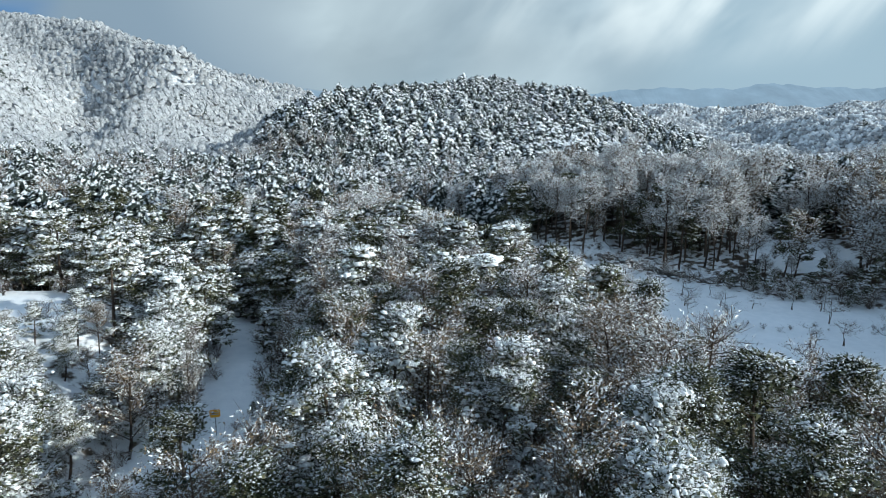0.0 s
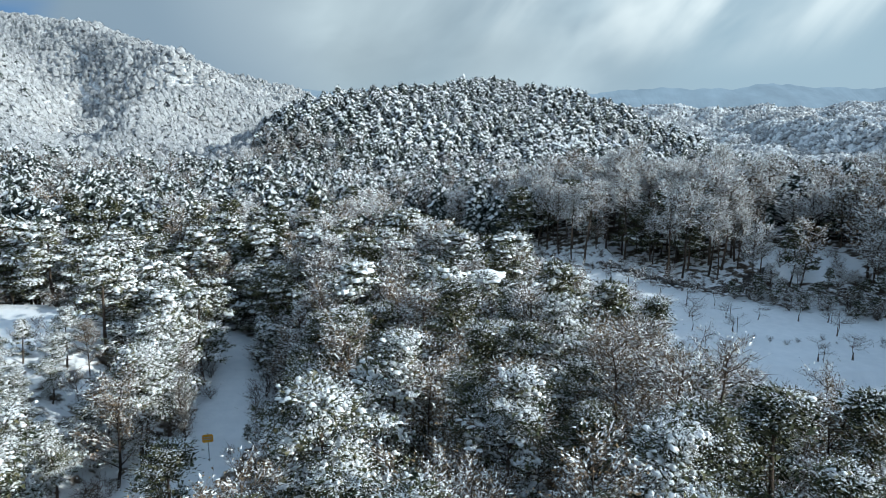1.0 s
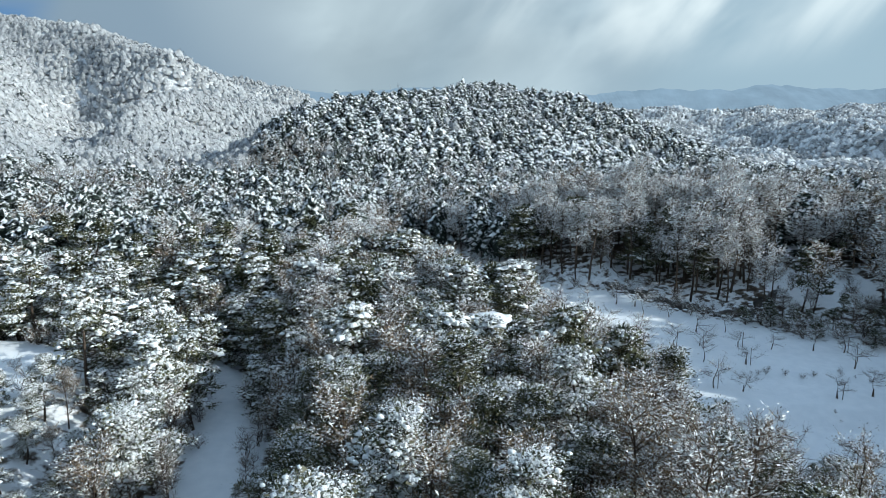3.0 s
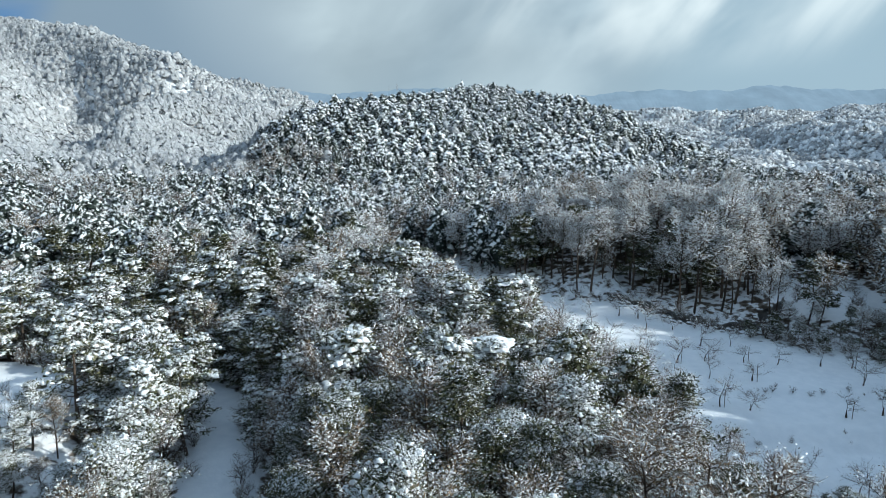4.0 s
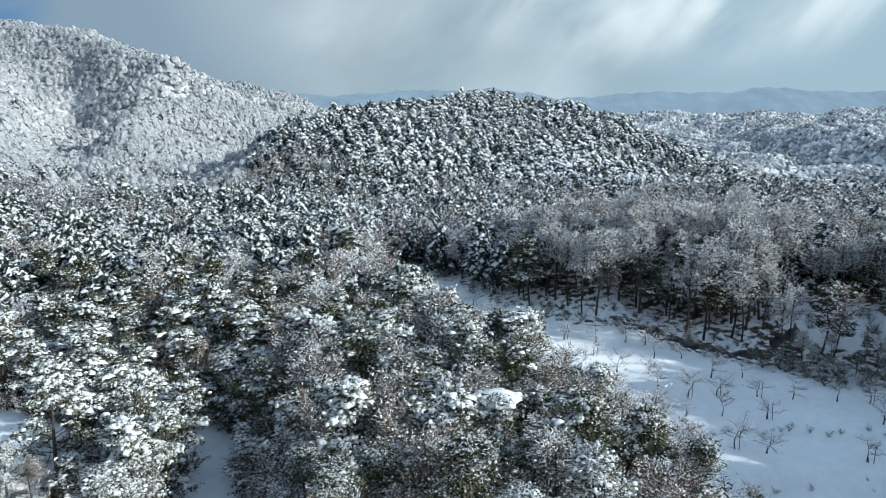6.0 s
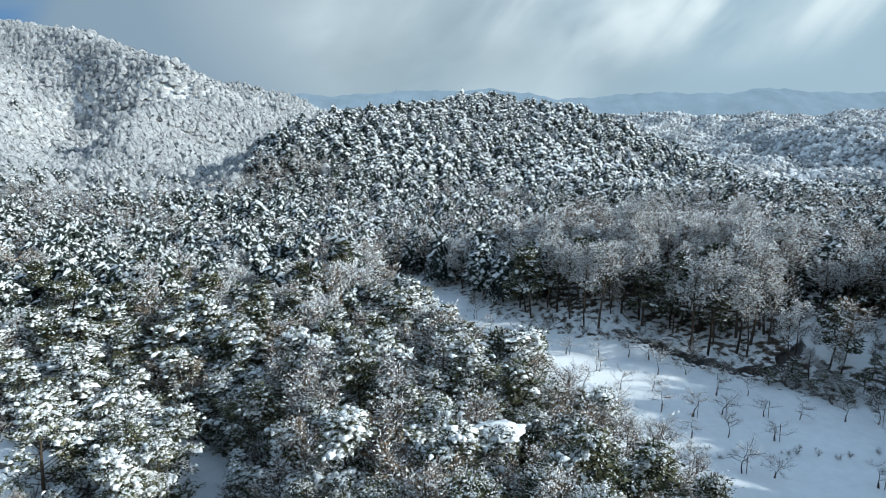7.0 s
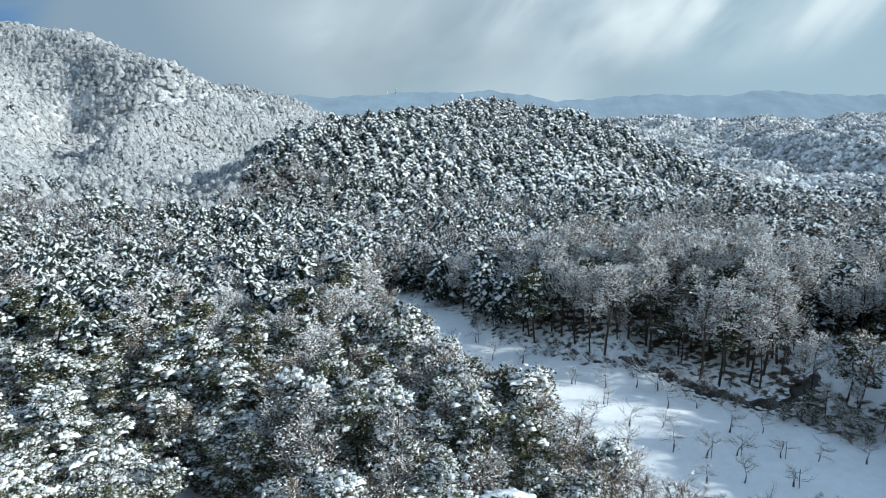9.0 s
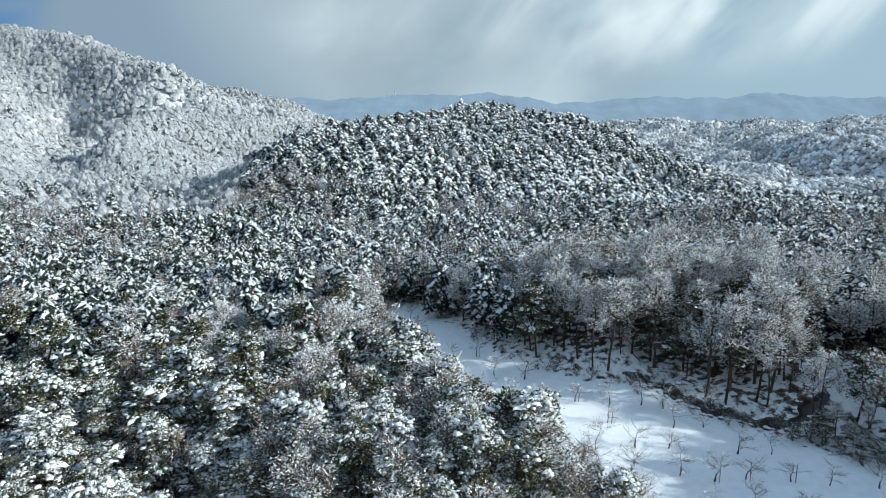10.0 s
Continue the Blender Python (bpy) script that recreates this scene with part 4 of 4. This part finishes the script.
def build_woods():
    rng = np.random.default_rng(8)
    # trees behind the nearest ones
    kinds = {"heavy": far_pine(1, 60, 8.0, 3.0, 0.85, 0.9, tufts=4, power=4.0), "light": far_pine(2, 60, 8.0, 2.9, 0.6, 0.85, tufts=5, power=4.0), "oak": lod_broad(3, 0.8, 1.3, twigs=200, limbs=8, size=1.4, reach=2.7),
             "bare": lod_broad(4, 0.25, 1.7, twigs=200, limbs=8, size=1.4, reach=2.7), "tall": lod_broad(9, 0.3, 2.4, twigs=200, limbs=8, size=1.3, h=9.4, low=0.5)}
    groups = []
    for k, v in kinds.items():
        xy = np.array([(a, b) for a, b, q in REST if q == k])
        if len(xy):
            groups += fill(rng, xy[:, 0], xy[:, 1], [v], [1])
    # woods beside and behind the viewpoint
    some = [kinds[k] for k in ("heavy", "light", "oak", "bare")]
    # extra-tall trees out of view at right, added to cast shade on the orchard
    x, y = points(rng, (50, 112, 29, 63), 3.5, lambda a, b: ~in_view(a, b) & ~density_open(a, b) & (b > 18))
    groups += fill(rng, x, y, some, [2, 2, 1, 1], (1.6, 1.9))
    lean = [far_pine(3, 16, 7.5, 2.6, 0.8), far_pine(4, 16, 8.0, 2.5, 0.5), lod_broad(5, 0.6, 1.3, twigs=60)]
    x, y = points(rng, (-90, 110, -60, 60), 4.2, lambda a, b: ((b <= 12.5) | (~in_view(a, b) & (a < 0))) & ~density_open(a, b))
    groups += fill(rng, x, y, lean, [2, 2, 2], (0.7, 1.1))
    x, y = points(rng, (-240, 260, 100, 215), 4.0, lambda a, b: in_view(a, b) & ~density_open(a, b) & ~frosty(a, b) & ((b > 128) | (a < -80) | (a > 90)))
    mid = [far_pine(5, 40, 8.0, 3.1, 0.8, 0.9, tufts=3, power=4.0), far_pine(6, 40, 7.8, 3.0, 0.55, 0.8, tufts=3, power=4.0), lod_broad(7, 0.6, 1.9, reach=2.9, size=1.7, twigs=110), lod_broad(8, 0.2, 2.4, reach=2.9, size=1.7, twigs=110)]
    groups += fill(rng, x, y, mid, [3.0, 2.6, 2.4, 2.4], (0.7, 1.15), patch=0.5)
    wood_mesh("mid_forest", "mixed snowy forest of pines and leafless trees on low ground, with unseen tall trees added for shade", groups)
    # round hill: conifers with patches of rimed broadleaved trees between them
    x, y = points(rng, (-190, 240, 205, 410), 4.3, lambda a, b: in_view(a, b) & (b > 215) & (b < 395) & ((a > -110) | (b < 262)) & (a < 60 + 0.42 * b) & ~frosty(a, b))
    hillp = [far_pine(11, 20, 7.6, 3.2, 0.9, 0.95, tufts=2, power=2.6), far_pine(12, 20, 7.2, 3.0, 0.8, 0.85, tufts=2, power=2.6), far_pine(13, 20, 7.6, 3.1, 0.5, 0.8, tufts=2, power=2.6), frost_shape(13, 60, 5.6, 2.9, 0.75)]
    wood_mesh("hill_forest", "dark conifers loaded with snow on a rounded hill", fill(rng, x, y, hillp, [2.8, 2.6, 1.5, 1.4], (0.6, 1.15), patch=0.55))
    # hollow behind the wooded rise
    x, y = points(rng, (120, 420, 205, 420), 4.8, lambda a, b: in_view(a, b) & (b > 213) & (a >= 60 + 0.42 * b) & ((b <= 420 - 0.5 * (a - 100)) | (b <= 262)))
    wood_mesh("hollow_forest", "mixed snowy trees in a hollow behind the round hill", fill(rng, x, y, [hillp[1], hillp[2], frost_shape(14, 60, 5.8, 2.8, 0.8)], [2, 2, 3], (0.8, 1.2), patch=0.4))
    # left mountain: fine rimed woods on its near slopes, broad crowns higher up
    on = lambda a, b: in_view(a, b) & (a < -70) & (b > 262) & (b < 1090) & (a < 160 - 0.28 * b)
    steep = lambda a, b: np.hypot(a, b) > 490 + 60 * np.sin(a * 0.03)
    broad = [frost_shape(21, 34, 8.6, 4.6, 1.6), frost_shape(22, 30, 7.0, 3.6, 1.3), frost_shape(27, 26, 5.6, 2.8, 1.1), far_pine(23, 9, 9.0, 3.0, 0.9, 0.9, tufts=1)]
    slim = [frost_shape(28, 24, 5.0, 2.3, 0.8), frost_shape(29, 24, 4.6, 2.1, 0.75), far_pine(30, 9, 6.4, 2.0, 0.9, 0.9, tufts=1)]
    near = fill(rng, *points(rng, (-300, -60, 150, 262), 4.3, lambda a, b: in_view(a, b) & frosty(a, b)), [frost_shape(24, 80, 6.2, 2.7, 0.65), frost_shape(25, 80, 5.6, 2.6, 0.65), far_pine(26, 24, 7.0, 2.5, 0.9, 0.9)], [4, 4, 1], (0.7, 1.15))
    x, y = points(rng, (-900, 20, 250, 1250), 3.3, lambda a, b: on(a, b) & ~steep(a, b))
    near += fill(rng, x, y, slim, [5, 4, 0.25], (0.85, 1.15), patch=0.3, canopy=22.0)
    x, y = points(rng, (-900, 20, 250, 1250), 6.4, lambda a, b: on(a, b) & steep(a, b))
    wood_mesh("mountain_forest", "leafless mountain forest white with rime", near + fill(rng, x, y, broad, [2.0, 4, 4, 0.3], (0.7, 1.2), patch=0.45, canopy=9.0))
    # right hills
    x, y = points(rng, (100, 1100, 262, 1250), 5.5, lambda a, b: in_view(a, b) & (b > 420 - 0.5 * (a - 100)) & (a > 0.16 * b) & (b < 1180))
    wood_mesh("distant_forest", "pale frosted forest on low distant hills", fill(rng, x, y, [frost_shape(31, 12, 5.4, 3.1, 1.2), frost_shape(32, 12, 4.6, 2.7, 1.1, TREE_SNOW), far_pine(33, 8, 7.0, 3.0, 0.9, 0.9, tufts=1)], [4, 4, 0.4], (0.8, 1.15), patch=0.3, canopy=7.0))


build_woods()

# ---- orchard ----
def build_orchard():
    rng = np.random.default_rng(17)
    kinds = []
    for i in range(4):
        wood, tw, lf, sn = broad_shape(70 + i, 2.5, 1.9, 9, 190, 0.0, 2.2, low=0.28, size=0.66, up=0.42)
        tree = new("fruit_tree")
        tagged(tree, "small pruned fruit tree, leafless, with snow along its spreading limbs", "fruit tree", "orchard rows")
        part("trunk", welded(mesh_from("trunk", tube([[0, 0, -0.1], [0.04, 0.02, 0.4], [0.0, 0.05, 0.8]], [0.06, 0.05, 0.042], 7), [BARK], np.zeros(28))), None, tree)
        part("branchwork", welded(mesh_from("branchwork", wood, [BARK], np.zeros(len(wood)))), None, tree)
        part("twig_spray", mesh_from("twig_spray", tw, [TWIG], np.zeros(len(tw))), None, tree)["kind"] = "stuff"
        part("snow_load", mesh_from("snow_load", sn, [TREE_SNOW], np.zeros(len(sn))), None, tree, "thin snow on the limbs")["kind"] = "stuff"
        kinds.append(tree)
    stake = new("orchard_stake")
    tagged(stake, "thin weathered wooden stake standing in the snow", "stake", "orchard stakes")
    part("post", welded(mesh_from("post", tube([[0, 0, -0.2], [0, 0, 1.0], [0.01, 0, 1.75]], [0.035, 0.033, 0.03], 6), [WOOD], np.zeros(24))), None, stake)
    part("snow_cap", welded(mesh_from("snow_cap", lumps(rng, [[0.01, 0, 1.76]], 0.06, (1, 0), 7, 0.6)[0], [TREE_SNOW], np.zeros(21))), None, stake, "small cap of snow")
    n = m = 0
    for row, y in enumerate((39.5, 44.0, 54.8, 59.6, 64.6, 69.6, 74.6, 79.6, 86.0, 93.0, 101.0, 109.0)):
        for x in np.arange(-14, 56, 3.5):
            px, py = x + (row % 2) * 1.4 + rng.normal() * 0.35, y - 0.12 * (x - 27) + rng.normal() * 0.35
            if inside(px, py, FIELD) < 1.6 or rng.random() < 0.13:
                continue
            z = float(ground(px, py))
            pos = pose(px, py, z, rng.normal() * 4, rng.normal() * 4, rng.uniform(0, 360))
            ob = kinds[n] if n < 4 else copy_thing(kinds[n % 4], pos)
            ob.matrix_basis = pos
            s = rng.uniform(0.7, 1.15)
            ob.scale = (s, s, s * rng.uniform(0.85, 1.15))
            n += 1
            if rng.random() < 0.4:
                a, b = px + 0.3 + rng.normal() * 0.1, py - 0.2
                pos = pose(a, b, float(ground(a, b)), rng.normal() * 3, rng.normal() * 3, 0)
                ob = stake if m == 0 else copy_thing(stake, pos)
                ob.matrix_basis = pos
                m += 1


build_orchard()


# ---- ditch ----
def build_ditch():
    rng = np.random.default_rng(23)
    pts = []
    for p, q in zip(DITCH_LINE[:-1], DITCH_LINE[1:]):
        n = int(math.hypot(q[0] - p[0], q[1] - p[1]) / 0.35)
        pts += [(p[0] + (q[0] - p[0]) * i / n, p[1] + (q[1] - p[1]) * i / n) for i in range(n)]
    pts = np.array(pts + [DITCH_LINE[-1]])
    t = unit(np.gradient(pts, axis=0))
    side = np.stack([-t[:, 1], t[:, 0]], 1)
    wob = 0.25 * np.sin(np.arange(len(pts)) * 0.5) + 0.15 * np.sin(np.arange(len(pts)) * 1.3)
    half = 0.80 + 0.26 * np.sin(np.arange(len(pts)) * 0.37 + 1) + rng.normal(size=len(pts)) * 0.07
    taper = np.clip(np.minimum(np.arange(len(pts)), np.arange(len(pts))[::-1]) / 5, 0.15, 1)
    bm = bmesh.new()
    rows = []
    for i, p in enumerate(pts):
        w = max(0.12, half[i]) * taper[i]
        row = []
        for k, dz in ((-1.25, -0.35), (-1.0, 0.10), (-0.3, 0.15), (0.3, 0.15), (1.0, 0.10), (1.25, -0.35)):
            q = p + side[i] * (wob[i] + w * k)
            row.append(bm.verts.new((q[0], q[1], float(ground(q[0], q[1])) + dz + rng.normal() * 0.015)))
        rows.append(row)
    for r, q in zip(rows[:-1], rows[1:]):
        for j in range(5):
            bm.faces.new((r[j], q[j], q[j + 1], r[j + 1])).smooth = True
    me = bpy.data.meshes.new("ditch")
    bm.to_mesh(me)
    bm.free()
    me.materials.append(WATER)
    tagged(new("ditch", me), "narrow dark wet ditch along the foot of the wooded bank", "ditch", kind="structure")
    # stones at its edge
    first = []
    for i in range(3):
        bm = bmesh.new()
        bmesh.ops.create_icosphere(bm, subdivisions=2, radius=0.5)
        for v in bm.verts:
            v.co *= 1 + 0.35 * noise.noise(v.co * 2.3 + Vector((i * 7, 0, 0)))
            v.co.z *= 0.6
        bm.verts.ensure_lookup_table()
        cap = bmesh.new()
        bmesh.ops.create_icosphere(cap, subdivisions=2, radius=0.46)
        for v in cap.verts:
            v.co *= 1 + 0.3 * noise.noise(v.co * 2.3 + Vector((i * 7, 0, 0)))
            v.co.z = max(v.co.z * 0.5, -0.02) + 0.2
        top = new("stone")
        tagged(top, "dark ditch stone capped with snow", "stone", "stones along the ditch")
        part("rock", bm, STONE, top)
        part("snow_cap", cap, TREE_SNOW, top, "cap of white snow")
        first.append(top)
    for n in range(46):
        i = rng.integers(2, len(pts) - 2)
        q = pts[i] + side[i] * (wob[i] + rng.choice([-1, 1]) * (half[i] + rng.uniform(0.15, 0.6)))
        s = rng.uniform(0.3, 0.9)
        m = pose(q[0], q[1], float(ground(q[0], q[1])) + 0.05 * s, rng.normal() * 8, rng.normal() * 8, rng.uniform(0, 360))
        ob = first[n] if n < 3 else copy_thing(first[n % 3], m)
        ob.matrix_basis = m
        ob.scale = (s, s * rng.uniform(0.7, 1.2), s)


build_ditch()


# ---- by the road ----
def rounded_board(w, h, d, r=0.05):
    bm = bmesh.new()
    bmesh.ops.create_cube(bm, size=1, matrix=Matrix.Diagonal((w, d, h, 1)))
    bmesh.ops.bevel(bm, geom=[e for e in bm.edges if abs(e.verts[0].co.x - e.verts[1].co.x) < 1e-5 and abs(e.verts[0].co.z - e.verts[1].co.z) < 1e-5], offset=r, segments=3, affect="EDGES")
    return bm


def build_sign():
    x, y = SIGN_X, SIGN_Y
    z = float(ground(x, y))
    sign = new("road_sign")
    tagged(sign, "small orange-yellow sign board on a thin steel post beside the road", "road sign")
    sign.matrix_basis = pose(x, y, z, 0, 0, 12)
    bm = bmesh.new()
    bmesh.ops.create_cone(bm, cap_ends=True, segments=12, radius1=0.03, radius2=0.03, depth=1.9, matrix=pose(0, 0, 0.85))
    part("post", bm, STEEL, sign, "grey steel post")
    b = rounded_board(0.62, 0.5, 0.02)
    bmesh.ops.translate(b, verts=b.verts, vec=(0, -0.045, 1.5))
    board = part("board", b, YELLOW, sign, "orange-yellow board")
    b = rounded_board(0.5, 0.05, 0.006, 0.002)
    bmesh.ops.translate(b, verts=b.verts, vec=(0, -0.06, 1.58))
    part("marking", b, STEEL, board, "faded grey bar")
    b = rounded_board(0.5, 0.05, 0.006, 0.002)
    bmesh.ops.translate(b, verts=b.verts, vec=(0, -0.06, 1.45))
    part("marking", b, STEEL, board, "faded grey bar")


build_sign()


def build_shelf_things():
    x, y = -30.0, 47.2
    slab = new("stone_slab")
    tagged(slab, "low dark stone slab with snow on top standing on the open shelf", "stone slab")
    slab.matrix_basis = pose(x, y, float(ground(x, y)), 0, 0, 8)
    bm = bmesh.new()
    bmesh.ops.create_cube(bm, size=1, matrix=Matrix.Translation((0, 0, 0.16)) @ Matrix.Diagonal((0.85, 0.45, 0.4, 1)))
    bmesh.ops.bevel(bm, geom=bm.edges[:], offset=0.03, segments=2, affect="EDGES")
    part("block", bm, STONE, slab)
    bm = bmesh.new()
    bmesh.ops.create_cube(bm, size=1, matrix=Matrix.Translation((0.03, 0.05, 0.40)) @ Matrix.Diagonal((0.78, 0.36, 0.10, 1)))
    bmesh.ops.bevel(bm, geom=bm.edges[:], offset=0.045, segments=3, affect="EDGES")
    part("snow_cap", bm, TREE_SNOW, slab, "thin snow on top")
    for a, b, s in ((-31.6, 45.8, 0.55), (-32.2, 43.9, 0.4), (-38.5, 50.8, 0.9), (-30.6, 50.2, 0.8), (-36.0, 44.0, 0.4)):
        stand("shrub", 0, a, b, float(ground(a, b)) - 0.05, s, a * 77 % 360)


build_shelf_things()


def build_pale_tree():
    """The tall pale tree that rises out of the wood by the road."""
    for i, (x, y, s) in enumerate(((-8.3, 42.0, 1.12), (-15.4, 33.2, 0.72), (-16.0, 34.6, 0.6))):
        wood, tw, lf, sn = broad_shape(90 + i, 8.4, 2.0, 26, 700, 0.0, 0.6, low=0.25, up=1.5)
        tree = new("pale_tree")
        tagged(tree, "slender leafless tree with pale upright branches lightly touched by snow", "bare tree", "pale leafless trees")
        mat = PALE_BARK if i == 0 else BARK
        part("trunk", welded(mesh_from("trunk", wood, [mat], np.zeros(len(wood)))), None, tree)
        part("twig_spray", mesh_from("twig_spray", tw, [PALE_BARK], np.zeros(len(tw))), None, tree)["kind"] = "stuff"
        part("snow_load", mesh_from("snow_load", sn, [TREE_SNOW], np.zeros(len(sn))), None, tree, "thin snow on the branches")["kind"] = "stuff"
        tree.matrix_basis = pose(x, y, float(ground(x, y)) - 0.1, 0, 0, 40 * i)
        tree.scale = (s, s, s)


build_pale_tree()


def build_snow_shelf():
    """A broad slab of snow that bridges the top of one pine."""
    bm = bmesh.new()
    bmesh.ops.create_icosphere(bm, subdivisions=4, radius=1.0)
    for v in bm.verts:
        a = v.co.copy()
        k = 1 + 0.55 * noise.noise(a * 1.7 + Vector((3, 1, 0))) + 0.30 * noise.noise(a * 4.5)
        v.co = Vector((a.x * 1.35 * k, a.y * 0.7 * k, max(a.z, -0.3) * 0.16))
        v.co.z += 0.13 * noise.noise(v.co * 1.8) + 0.05 * noise.noise(v.co * 6) - 0.22 * max(0.0, -a.y - 0.3) - 0.12 * a.x * a.x
    for f in bm.faces:
        f.smooth = True
    me = bpy.data.meshes.new("snow_slab")
    bm.to_mesh(me)
    bm.free()
    me.materials.append(TREE_SNOW)
    ob = new("snow_slab", me)
    ob.matrix_basis = pose(2.9, 42.2, 30.35, 14, 0, -8)
    tagged(ob, "broad flat slab of snow resting on a pine crown", "snow slab")


build_snow_shelf()


# ---- far masts ----
def build_masts():
    for x, h in ((-316, 36), (-262, 46), (-255, 40)):
        mast = new("radio_mast")
        tagged(mast, "thin grey lattice radio mast on a distant ridge", "radio mast", "masts on the far ridge")
        mast.matrix_basis = pose(x, 4490, 296)
        for k in range(3):
            a = k * 2.094
            bm = bmesh.new()
            bmesh.ops.create_cone(bm, cap_ends=True, segments=6, radius1=0.9, radius2=0.5, depth=h, matrix=Matrix.Translation((1.6 * math.cos(a), 1.6 * math.sin(a), h / 2)))
            part("leg", bm, STEEL, mast)
        for z in range(6, h, 8):
            bm = bmesh.new()
            bmesh.ops.create_cone(bm, cap_ends=True, segments=6, radius1=2.2, radius2=2.2, depth=0.8, matrix=Matrix.Translation((0, 0, z)))
            part("platform", bm, STEEL, mast)


build_masts()
